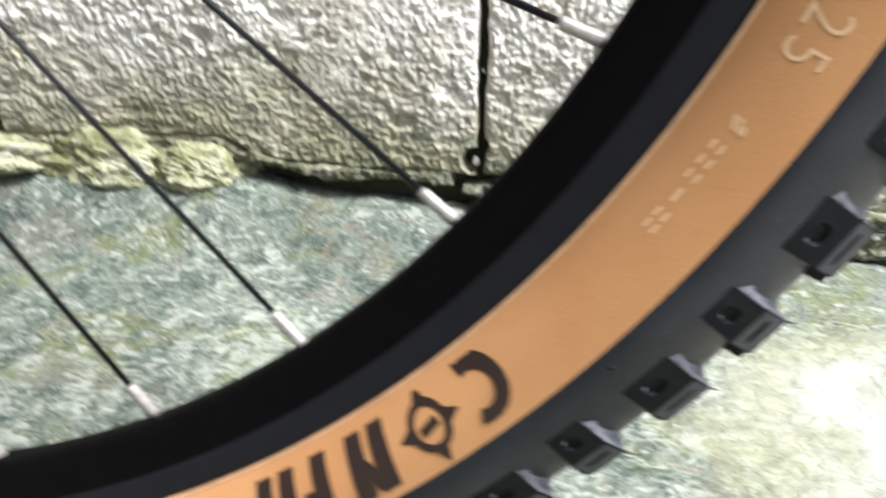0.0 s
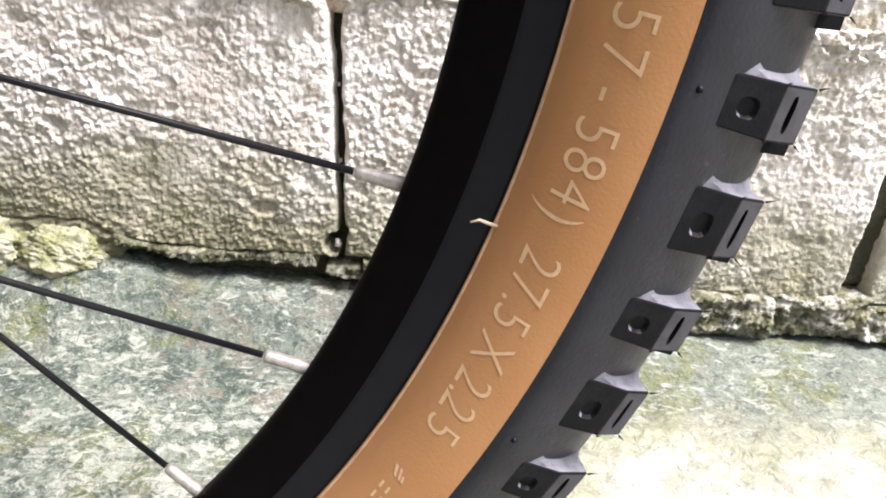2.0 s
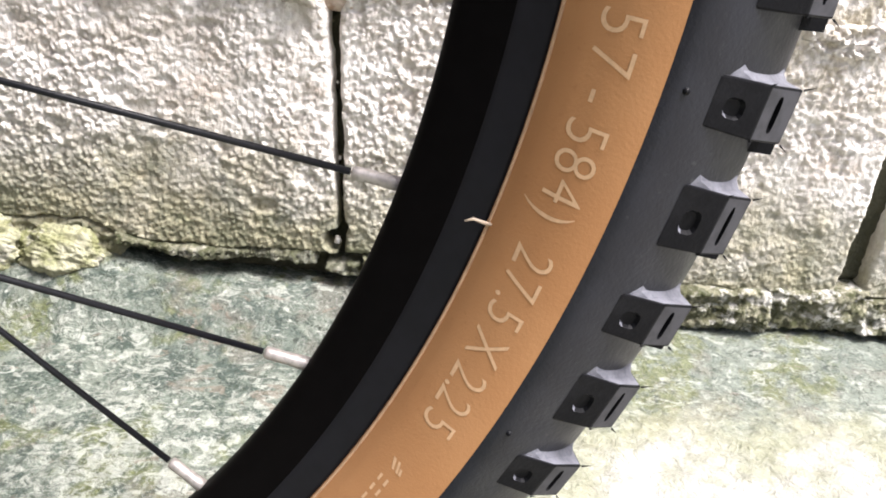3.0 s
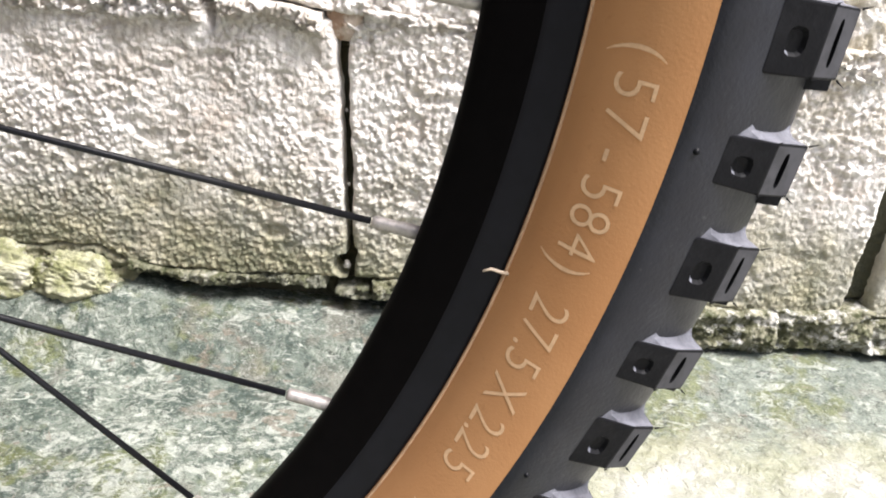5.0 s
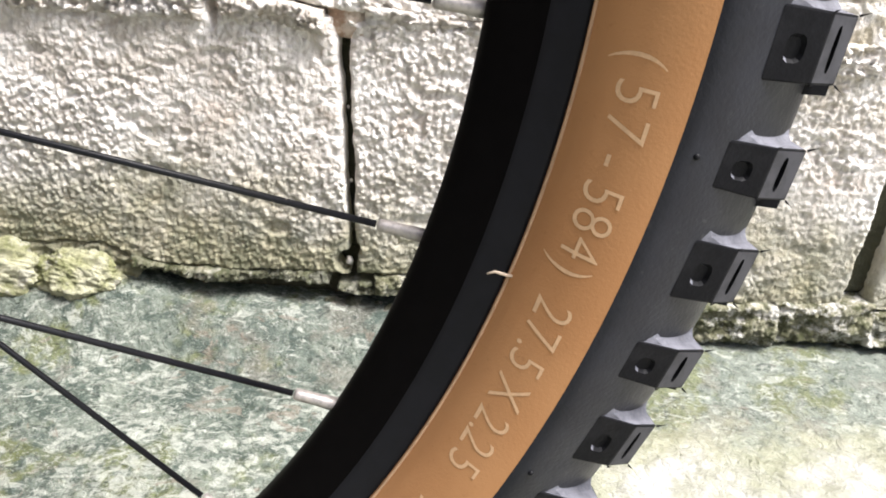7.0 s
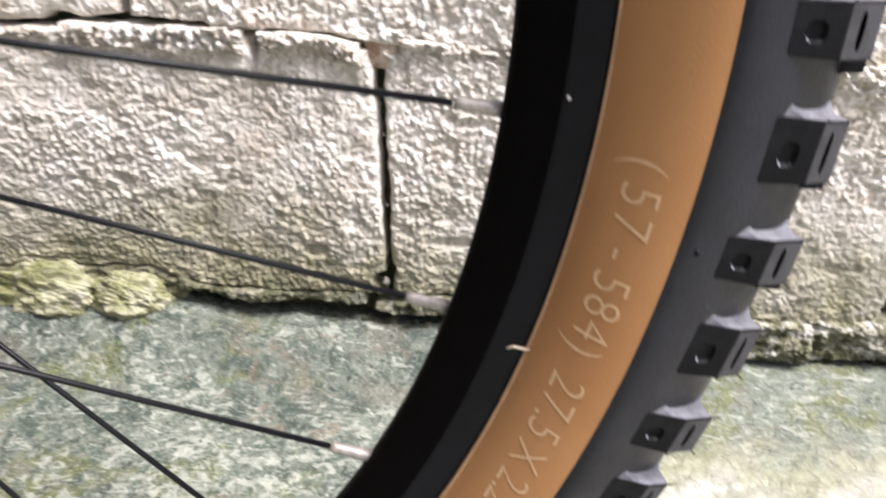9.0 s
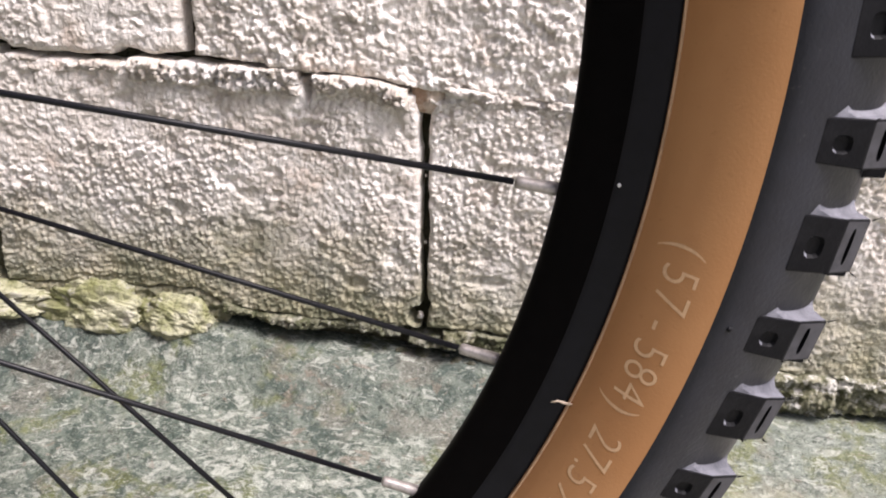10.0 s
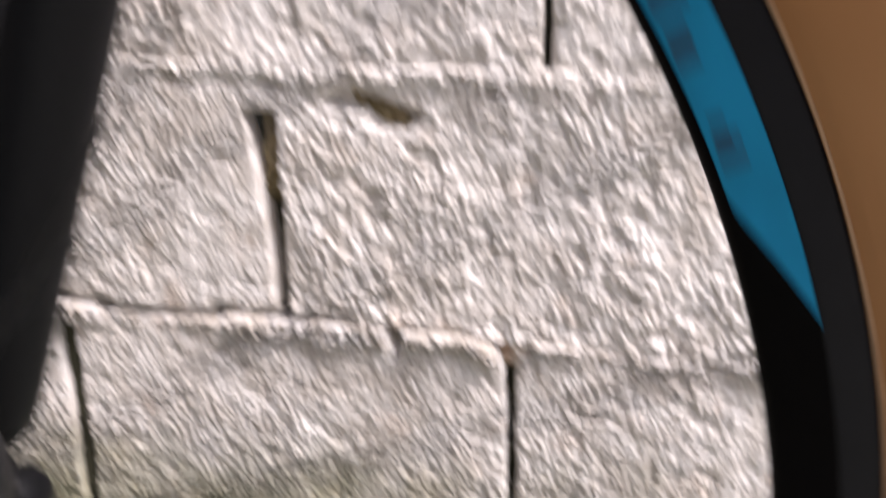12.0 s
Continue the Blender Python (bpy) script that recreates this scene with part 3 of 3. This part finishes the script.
    return mesh_of(name, np.stack([x, y, z], -1).reshape(-1, 3).tolist(), grid_faces(n, len(p), wrap_u=full, wrap_v=closed), material)


SIDE = [(-0.0110, 0.2945), (-0.0119, 0.2975), (-0.0126, 0.3005), (-0.0127, 0.3024), (-0.0132, 0.3030), (-0.0170, 0.3047), (-0.0199, 0.3074), (-0.0221, 0.3104), (-0.0239, 0.3133),
        (-0.0253, 0.3166), (-0.0262, 0.3197), (-0.0267, 0.3226), (-0.0269, 0.3247), (-0.0264, 0.3271), (-0.0251, 0.3304), (-0.0229, 0.3348), (-0.0194, 0.3405),
        (-0.0150, 0.3459), (-0.0103, 0.3497), (-0.0052, 0.3517), (0.0000, 0.3523)]


def smooth_profile(points, n):
    """A finer polyline through the points (Catmull-Rom)."""
    p = [points[0]] + list(points) + [points[-1]]
    out = []
    for i in range(1, len(p) - 2):
        for k in range(n):
            t = k / n
            out.append(tuple(0.5 * (2 * p[i][j] + (p[i + 1][j] - p[i - 1][j]) * t + (2 * p[i - 1][j] - 5 * p[i][j] + 4 * p[i + 1][j] - p[i + 2][j]) * t * t
                                    + (3 * p[i][j] - p[i - 1][j] - 3 * p[i + 1][j] + p[i + 2][j]) * t ** 3) for j in (0, 1)))
    return out + [points[-1]]


FINE = SIDE[:5] + smooth_profile(SIDE[5:14], 4)


def skin(r):
    """Axial place of the near sidewall at radius r."""
    return float(np.interp(r, [q[1] for q in FINE], [q[0] for q in FINE]))


casing_half = smooth_profile(SIDE[11:], 3)
casing = casing_half + [(-a, r) for a, r in reversed(casing_half[:-1])]
tyre = part("tyre", lathe("tyre", casing, RUBBER), wheel, "black rubber tread casing")
tan_profile = [(-0.0122, 0.3026), (-0.0131, 0.3024), (-0.0138, 0.3029)] + smooth_profile(SIDE[5:12], 3)
tan_near = part("sidewall", lathe("sidewall", tan_profile, TAN), wheel, "tan rubber sidewall with raised size marking")
part("sidewall", lathe("sidewall", [(-a, r) for a, r in reversed(tan_profile)], TAN), wheel, "tan rubber sidewall")
EDGE = plain("pale_tan_edge", (0.60, 0.39, 0.235), 0.6)
edge_profile = [(-0.01385 + 0.00042 * math.cos(t), 0.30275 + 0.00042 * math.sin(t)) for t in (2 * math.pi * i / 6 for i in range(6))]
part("sidewall_edge", lathe("sidewall_edge", edge_profile, EDGE, closed=True), wheel, "pale trimmed edge of the tan rubber")
bead = smooth_profile([(-0.0094, 0.2935)] + SIDE[:4] + [(-0.0119, 0.3034)], 2)
part("bead", lathe("bead", bead, CHAFER), wheel, "dark grey rubber bead strip")
part("bead", lathe("bead", [(-a, r) for a, r in reversed(bead)], CHAFER), wheel, "dark grey rubber bead strip")
rim_profile = [(-0.0030, 0.2820), (-0.0046, 0.2822), (-0.0062, 0.2833), (-0.0078, 0.2860), (-0.0098, 0.2915), (-0.0106, 0.2938), (-0.0110, 0.2948), (-0.0104, 0.2956), (-0.0088, 0.2956), (-0.0080, 0.2890),
               (0.0080, 0.2890), (0.0088, 0.2956), (0.0104, 0.2956), (0.0110, 0.2948), (0.0106, 0.2938), (0.0098, 0.2915), (0.0078, 0.2872), (0.0050, 0.2842), (0.0020, 0.2826), (-0.0010, 0.2821)]
rim = part("rim", lathe("rim", [(a, r) for a, r in rim_profile], RIM, closed=True), wheel, "matt black rim with a blue decal")


# tread: shoulder blocks with a pocket in the side and a slot in the top, thin moulding whiskers at the corners
def knob_mesh(flip, side_foot, side_top, lead, trail):
    """lead and trail: degrees from the middle to either end, at side foot, side top, crown top and inner foot."""
    bm = bmesh.new()
    sect = [side_foot, side_top, (-0.0162, 0.3520), (-0.0105, 0.3490)]

    def at(q, u):
        a, r = sect[q]
        return Vector(ring_point((lead if u > 0 else trail)[q] * u, r, a * flip))
    v = {(q, s): bm.verts.new(at(q, s)) for q in range(4) for s in (-1, 1)}

    def pocket(quad, u0, u1, v0, v1, deep, skin_index=0, lit_lip=False):
        """A quad face with a sunk rectangle in it."""
        p = [w.co for w in quad]
        nrm = (p[1] - p[0]).cross(p[3] - p[0]).normalized()
        bil = lambda u, w: (p[0] * (1 - u) + p[1] * u) * (1 - w) + (p[3] * (1 - u) + p[2] * u) * w
        mid = bil(0.5, 0.5)
        if nrm.dot(mid - Vector(ring_point(0, 0.338, -0.0148 * flip))) < 0:
            nrm = -nrm
        cu, cv, ru, rv = (u0 + u1) / 2, (v0 + v1) / 2, (u1 - u0) / 2, (v1 - v0) / 2
        ins = []
        for i in range(12):                       # three points of the rim to each corner of the face
            t = radians(-135 + 90 * (i // 3) + (i % 3 - 1) * 30)
            c, d = math.cos(t), math.sin(t)
            ins.append(bm.verts.new(bil(cu + ru * math.copysign(abs(c) ** 0.7, c), cv + rv * math.copysign(abs(d) ** 0.7, d))))
        heart = sum((w.co for w in ins), Vector()) / 12
        low = [bm.verts.new(heart + (w.co - heart) * (0.76 if lit_lip else 0.80) - nrm * deep) for w in ins]
        for i in range(12):
            j, c, d = (i + 1) % 12, quad[i // 3], quad[((i + 1) % 12) // 3]
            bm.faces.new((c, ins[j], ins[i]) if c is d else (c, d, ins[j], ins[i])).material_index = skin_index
            # the lit side of the pocket's lip is painted paler
            bm.faces.new((ins[i], ins[j], low[j], low[i])).material_index = 1 if lit_lip and i in (0, 1, 2, 3) else 0
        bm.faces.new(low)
    pocket([v[0, -1], v[0, 1], v[1, 1], v[1, -1]][::1], 0.26, 0.66, 0.26, 0.68, 0.0009, lit_lip=True)
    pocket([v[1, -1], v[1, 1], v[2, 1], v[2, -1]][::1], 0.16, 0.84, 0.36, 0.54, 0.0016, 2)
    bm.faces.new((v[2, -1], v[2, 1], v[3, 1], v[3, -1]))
    # both ends painted paler to stand for sky light on them
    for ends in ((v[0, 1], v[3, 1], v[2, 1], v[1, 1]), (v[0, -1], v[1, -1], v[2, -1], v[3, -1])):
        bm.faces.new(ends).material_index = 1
    corner_at = {key: w.co.copy() for key, w in v.items()}
    frame_edges = [e for e in bm.edges if all(w in v.values() for w in e.verts)]
    bmesh.ops.bevel(bm, geom=frame_edges, offset=0.00045, segments=2, profile=0.6, affect="EDGES")
    # sloping foot at the leading end, where the block runs out into the casing
    for s in (1,):
        e0, e3 = corner_at[0, s].lerp(corner_at[1, s], 0.50), corner_at[3, s].lerp(corner_at[2, s], 0.50)
        e0, e3 = e0.lerp(e3, 0.10), e3.lerp(e0, 0.10)
        f0, f3 = Vector(ring_point(lead[0] + 0.46, 0.3372, -0.0213 * flip)), Vector(ring_point(lead[0] + 0.46, 0.3486, -0.0115 * flip))
        m0, m3 = e0.lerp(f0, 0.42) + (corner_at[0, s] - e0) * 0.22, e3.lerp(f3, 0.42) + (corner_at[3, s] - e3) * 0.22
        g = [bm.verts.new(p) for p in (e0, e3, m3, m0, f3, f0, corner_at[0, s].lerp(corner_at[3, s], 0.06), corner_at[3, s].lerp(corner_at[0, s], 0.06))]
        # the foot slope is painted with the same lit colour
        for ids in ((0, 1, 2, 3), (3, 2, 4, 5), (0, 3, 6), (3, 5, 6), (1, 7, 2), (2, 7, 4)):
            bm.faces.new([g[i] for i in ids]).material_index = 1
    for q, s, ln, bend in ((2, 1, 0.0030, 0.3), (2, -1, 0.0028, -0.5), (1, -1, 0.0014, 0.2), (1, 1, 0.0012, 0.4)):
        base = corner_at[q, s] * 1.0
        outd = Vector((math.cos(0), 0, 0)) * 0.9 + Vector((0, flip * 0.25, bend))
        tip = base + outd.normalized() * ln
        w = 0.0003
        tri = [bm.verts.new(base + Vector(d)) for d in ((0, w, 0), (0, -w, w), (0, -w, -w))]
        end = bm.verts.new(tip)
        for i in range(3):
            bm.faces.new((tri[i], tri[(i + 1) % 3], end))
    bmesh.ops.recalc_face_normals(bm, faces=bm.faces)
    me = bpy.data.meshes.new("side_knob")
    bm.to_mesh(me)
    bm.free()
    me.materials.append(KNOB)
    me.materials.append(LIT_RUBBER)
    me.materials.append(LIT_CROWN)
    return me


def centre_knob_mesh(flip):
    bm = bmesh.new()
    lo = [ring_point(t, 0.3465, a * flip) for t, a in ((-0.98, -0.0128), (0.84, -0.0128), (0.84, -0.0050), (-0.98, -0.0050))]
    hi = [ring_point(t, r, a * flip) for t, r, a in ((-0.88, 0.3532, -0.0121), (0.76, 0.3532, -0.0121), (0.76, 0.3545, -0.0058), (-0.88, 0.3545, -0.0058))]
    vl, vh = [bm.verts.new(p) for p in lo], [bm.verts.new(p) for p in hi]
    bm.faces.new(vh)
    for i in range(4):
        bm.faces.new((vl[i], vl[(i + 1) % 4], vh[(i + 1) % 4], vh[i]))
    bmesh.ops.recalc_face_normals(bm, faces=bm.faces)
    me = bpy.data.meshes.new("centre_knob")
    bm.to_mesh(me)
    bm.free()
    me.materials.append(KNOB)
    return me


def turned(th):
    """Turn about the axle by th degrees."""
    return Matrix.Translation((0, 0, HUB)) @ Matrix.Rotation(-radians(th), 4, "Y") @ Matrix.Translation((0, 0, -HUB))


PITCH = 360.0 / 88
# long and short shoulder blocks take turns
SHORT = ((-0.0240, 0.3328), (-0.0213, 0.3436), (1.02, 0.97, 0.94, 1.06), (0.72, 0.88, 0.90, 1.0))
LONG = ((-0.0230, 0.3348), (-0.0204, 0.3452), (1.36, 1.28, 1.22, 1.35), (1.04, 0.99, 0.97, 1.06))
near_knob, far_knob = [knob_mesh(1.0, *SHORT), knob_mesh(1.0, *LONG)], [knob_mesh(-1.0, *SHORT), knob_mesh(-1.0, *LONG)]
mid_near, mid_far = centre_knob_mesh(1.0), centre_knob_mesh(-1.0)
for k in range(88):
    for name, me, th in (("side_knob", near_knob[k % 2], -12.0 + PITCH * k), ("side_knob", far_knob[k % 2], -12.0 + PITCH * k), ("centre_knob", mid_near, -12.0 + PITCH * (k - 0.13)), ("centre_knob", mid_far, -12.0 + PITCH * (k - 0.13))):
        part(name, me, tyre).matrix_basis = turned(th)


def nub_mesh():
    bm = bmesh.new()
    bmesh.ops.create_icosphere(bm, subdivisions=2, radius=0.0008)
    for w in bm.verts:
        w.co = Vector(ring_point(0, 0.3268, -0.0263)) + Vector((w.co.x * 1.0, w.co.y * 1.2, w.co.z))
    me = bpy.data.meshes.new("vent_nub")
    bm.to_mesh(me)
    bm.free()
    me.materials.append(KNOB)
    return me


nub = nub_mesh()
for k in range(18):
    part("vent_nub", nub, tyre).matrix_basis = turned(-11.7 - 14.62 * k)


def on_sidewall(name, bm, material, parent, th0, r0, lift, label=""):
    """Lay a flat mesh (x along the reading direction, y outwards, metres) onto the near sidewall."""
    bmesh.ops.triangulate(bm, faces=bm.faces)
    for _ in range(4):
        long_edges = [e for e in bm.edges if e.calc_length() > 0.0011]
        if long_edges:
            bmesh.ops.subdivide_edges(bm, edges=long_edges, cuts=1, use_grid_fill=False)
            bmesh.ops.triangulate(bm, faces=bm.faces)
    for w in bm.verts:
        r = r0 + w.co.y
        th = th0 - math.degrees(w.co.x / 0.312)
        w.co = Vector(ring_point(th, r + lift * 0.5, skin(r) - lift))
    bm.normal_update()
    for face in bm.faces:
        if face.normal.y > 0:
            face.normal_flip()
    me = bpy.data.meshes.new(name)
    bm.to_mesh(me)
    bm.free()
    me.materials.append(material)
    return part(name, me, parent, label)


def glyph(ch):
    """Outline of one character as vertices and faces, in units of the font's size."""
    cu = bpy.data.curves.new("lettering", "FONT")
    cu.body, cu.size, cu.offset, cu.resolution_u = ch, 1.0, -0.013, 4
    tmp = bpy.data.objects.new("lettering", cu)
    scene.collection.objects.link(tmp)
    bpy.context.view_layer.update()
    me = bpy.data.meshes.new_from_object(tmp.evaluated_get(bpy.context.evaluated_depsgraph_get()))
    bpy.data.objects.remove(tmp)
    verts, faces = [tuple(w.co) for w in me.vertices], [tuple(p.vertices) for p in me.polygons]
    bpy.data.meshes.remove(me)
    return verts, faces


def lettering(text, places, height):
    """Characters set one by one, each about its own place along the line (metres)."""
    tall = max(y for x, y, z in glyph("5")[0])
    bm = bmesh.new()
    for ch, place in zip(text, places):
        verts, faces = glyph(ch)
        mid = (min(x for x, y, z in verts) + max(x for x, y, z in verts)) / 2
        vs = [bm.verts.new((place + (x - mid) / tall * height, y / tall * height, 0)) for x, y, z in verts]
        for f in faces:
            bm.faces.new([vs[i] for i in f])
    return bm


SIZE = "(57-584)27.5X2.25"
SIZE_AT = [mm * 0.001 for mm in (1.1, 7.6, 14.5, 21.5, 28.6, 34.8, 41.1, 46.3, 56.9, 63.2, 67.4, 71.2, 80.0, 88.9, 93.2, 96.3, 103.2)]
on_sidewall("size_marking", lettering(SIZE, SIZE_AT, 0.0076), CREAM, tan_near, -8.75, 0.3088, 0.00018, "pale raised size numbers")


def shapes(polys):
    bm = bmesh.new()
    for poly in polys:
        bm.faces.new([bm.verts.new((x, y, 0)) for x, y in poly])
    return bm


def bar(x, y, w, h, slant=0.0):
    return [(x, y), (x + w, y), (x + w + slant, y + h), (x + slant, y + h)]


# a worn line of tiny print after the size, as plain bars
tiny = [[(0.0, 0.0), (0.0030, 0.0011), (0.0030, 0.0017), (0.0, 0.0008)], [(0.0, 0.0014), (0.0030, 0.0022), (0.0030, 0.0028), (0.0, 0.0020)], [(0.0012, 0.0026), (0.0030, 0.0030), (0.0030, 0.0036), (0.0012, 0.0032)]]
tiny += [bar(0.0062 + 0.0037 * i, 0.0018 * h, 0.0022, 0.0006) for i in range(3) for h in (0, 1)] + [bar(0.0180, 0.0010, 0.0034, 0.0006)] + [bar(x, 0.0003 + y, 0.0024, 0.0006) for x in (0.0236, 0.0268) for y in (0, 0.0018)]
on_sidewall("small_print", shapes(tiny), CREAM, tan_near, -30.55, 0.3092, 0.00018, "tiny pale moulded print")


# the maker's mark: plain dark shapes and a ring with four points
def band(cx, cy, r0, r1, a0, a1, n=14, sx=1.0):
    out = []
    for i in range(n):
        t0, t1 = radians(a0 + (a1 - a0) * i / n), radians(a0 + (a1 - a0) * (i + 1) / n)
        out.append([(cx + sx * r * math.cos(t), cy + r * math.sin(t)) for r, t in ((r0, t0), (r1, t0), (r1, t1), (r0, t1))])
    return out


mark = band(0.0095, 0.0062, 0.0036, 0.0066, 65, 295, 12, 1.1)
mark += band(0.0232, 0.0066, 0.0036, 0.0052, 0, 360, 24)
mark += [[(0.0232 + s * 0.0016 * dy + 0.0048 * dx, 0.0066 - s * 0.0016 * dx + 0.0048 * dy) for s in (-1, 1)] + [(0.0232 + 0.0082 * dx, 0.0066 + 0.0082 * dy)] for dx, dy in ((1, 0), (-1, 0), (0, 1), (0, -1))]
for x in (0.0335, 0.0400, 0.0505, 0.0600, 0.0665):
    mark.append(bar(x, 0.0005, 0.0046, 0.0128, 0.0022))
mark += [bar(0.0555, 0.0062, 0.0034, 0.0070, 0.001), [(0.0375, 0.0125), (0.0405, 0.006), (0.0425, 0.006), (0.0410, 0.0125)]]
mark += [[(0.0232 - 0.0024, 0.0066 + 0.0006), (0.0232 + 0.0022, 0.0066 + 0.0016), (0.0232 + 0.0024, 0.0066 - 0.0004), (0.0232 - 0.0020, 0.0066 - 0.0014)]]
mark = [[(0.0232 + (x - 0.0232) * 1.15, 0.0066 + (y - 0.0066) * 1.15) for x, y in poly] for poly in mark]
on_sidewall("maker_mark", shapes(mark), BROWN, tan_near, -44.6, 0.3054, 0.00045, "dark printed shapes with a ringed star")


# blue decal on the rim with dark print
def rim_skin(r):
    return float(np.interp(r, [0.2822, 0.2833, 0.2860, 0.2915, 0.2938, 0.2948], [-0.0046, -0.0062, -0.0078, -0.0098, -0.0106, -0.0110]))


def rim_patch(name, th0, th1, inner, outer, material, parent, label="", lift=0.0003, n=60):
    v, m = [], 6
    for i in range(n + 1):
        th = th0 + (th1 - th0) * i / n
        for j in range(m):
            r = inner(th) + (outer(th) - inner(th)) * j / (m - 1)
            v.append(ring_point(th, r, rim_skin(r) - lift))
    return part(name, mesh_of(name, v, [f[::-1] for f in grid_faces(n + 1, m)], material), parent, label)


decal = rim_patch("decal", 16.5, 58.0, lambda t: max(0.2840, 0.2940 - (t - 16.5) * 0.0019), lambda t: 0.2942, BLUE, rim, "bright blue decal with a pointed end")
for th, w, r0, r1 in ((23.6, 0.7, 0.2850, 0.2900), (24.6, 0.5, 0.2855, 0.2885), (27.9, 1.2, 0.2848, 0.2890), (30.2, 1.0, 0.2850, 0.2915), (33.0, 1.2, 0.2850, 0.2910)):
    rim_patch("decal_print", th, th + w, lambda t, r0=r0: r0, lambda t, r1=r1: r1, SMUDGE, rim, "dark print on the decal", 0.0005, 6)


def tube(name, points, radii, material, sides=8, smooth=True):
    """A round bar through the points."""
    v, f = [], []
    pts = [Vector(p) for p in points]
    for i, p in enumerate(pts):
        d = (pts[min(i + 1, len(pts) - 1)] - pts[max(i - 1, 0)]).normalized()
        e1 = d.cross(Vector((0.31, 0.83, 0.46))).normalized()
        e2 = d.cross(e1)
        v += [tuple(p + (e1 * math.cos(t) + e2 * math.sin(t)) * radii[i]) for t in (2 * math.pi * k / sides for k in range(sides))]
    for i in range(len(pts) - 1):
        f += [(i * sides + k, i * sides + (k + 1) % sides, (i + 1) * sides + (k + 1) % sides, (i + 1) * sides + k) for k in range(sides)]
    f += [tuple(range(sides))[::-1], tuple(range((len(pts) - 1) * sides, len(pts) * sides))]
    return mesh_of(name, v, f, material, smooth)


# spokes: two near, two far in turn, leaving the flanges forwards and backwards
SEEN = {28: (-20, 0.045, -0.024), 29: (-64, 0.045, 0.034), 30: (-22, 0.045, 0.034), 31: (-84, 0.045, -0.042), 0: (-58, 0.045, 0.022), 1: (6, 0.045, -0.036), 2: (32, 0.045, -0.024), 3: (-52, 0.045, 0.022), 4: (-22, 0.045, 0.022)}
for k in range(32):
    th = -19.94 + LACE * k
    side, lean, flange, out = ((1, -84, 0.043, 0.0245), (-1, 6, 0.048, 0.0365), (1, -10, 0.043, 0.0290), (-1, -74, 0.048, 0.0365))[k % 4]
    lean, flange, reach = SEEN.get(k, (lean, flange, side * out))
    rim_end = Vector(ring_point(th, 0.2805, side * 0.001))
    hub_end = Vector(ring_point(th + lean, flange, reach))
    d = (hub_end - rim_end).normalized()
    spoke = part("spoke", tube("spoke", [hub_end, rim_end + d * 0.010], [0.0009, 0.0009], SPOKE), wheel, "thin black steel spoke")
    part("nipple", tube("nipple", [rim_end - d * 0.004, rim_end + d * 0.0005, rim_end + d * 0.003, rim_end + d * 0.0078, rim_end + d * 0.0092, rim_end + d * 0.0096],
                        [0.0019, 0.0019, 0.0017, 0.0017, 0.0016, 0.0011], NIPPLE, 10), spoke, "dull silver spoke nipple")

hub_profile = [(-0.050, 0.004), (-0.050, 0.0095), (-0.041, 0.0095), (-0.041, 0.019), (-0.0388, 0.020), (-0.0385, 0.0515), (-0.0345, 0.0515), (-0.0340, 0.021), (-0.014, 0.0165),
               (0.014, 0.0165), (0.0215, 0.021), (0.0220, 0.0465), (0.0305, 0.0465), (0.0310, 0.020), (0.036, 0.019), (0.036, 0.0095), (0.050, 0.0095), (0.050, 0.004)]
part("hub", lathe("hub", hub_profile, HUBMAT, 48, closed=True), wheel, "black hub")

# a pale moulding whisker on the bead and a tiny white speck on the rim's edge
part("whisker", tube("whisker", [ring_point(-19.05, 0.3040, -0.0140), ring_point(-19.0, 0.3015, -0.0153), ring_point(-18.95, 0.2990, -0.0160), ring_point(-19.15, 0.2974, -0.0162)],
                     [0.00042, 0.00040, 0.00034, 0.0002], WHISKER, 6), wheel, "pale rubber moulding whisker")
speck = lump_mesh("paint_speck", (0.0006, 0.0004, 0.0006), 2, plain("white_paint", (0.8, 0.8, 0.8), 0.5), 2)
part("paint_speck", speck, wheel, "white paint speck").location = ring_point(-7.28, 0.2956, -0.0112)


# ---- the fork that holds the wheel ----
UPD = Vector((math.sin(radians(22)), 0, math.cos(radians(22))))
for side in (1, -1):
    foot = Vector((0.002, side * 0.062, 0.335))
    leg = tube("lower_leg", [foot + UPD * d for d in (0.0, 0.012, 0.03, 0.30, 0.335, 0.34)], [0.013, 0.0185, 0.0195, 0.0205, 0.0215, 0.018], FORKMAT, 32)
    leg_ob = part("lower_leg", leg, wheel, "glossy black lower leg")
    part("stanchion", tube("stanchion", [foot + UPD * 0.33, foot + UPD * 0.46], [0.015, 0.015], HUBMAT, 24), leg_ob)
    drop = tube("dropout", [(0.014, side * 0.051, 0.312), (0.014, side * 0.056, 0.312), (0.014, side * 0.067, 0.312), (0.014, side * 0.070, 0.312)], [0.011, 0.014, 0.014, 0.011], FORKMAT, 28)
    part("dropout", drop, leg_ob)
crown = Vector((0.002, 0, 0.335)) + UPD * 0.455
part("crown", tube("crown", [crown + Vector((0, s, -abs(s) * 0.12)) for s in (-0.078, -0.07, -0.03, 0.03, 0.07, 0.078)], [0.015, 0.022, 0.024, 0.024, 0.022, 0.015], FORKMAT, 20), wheel, "black fork crown")
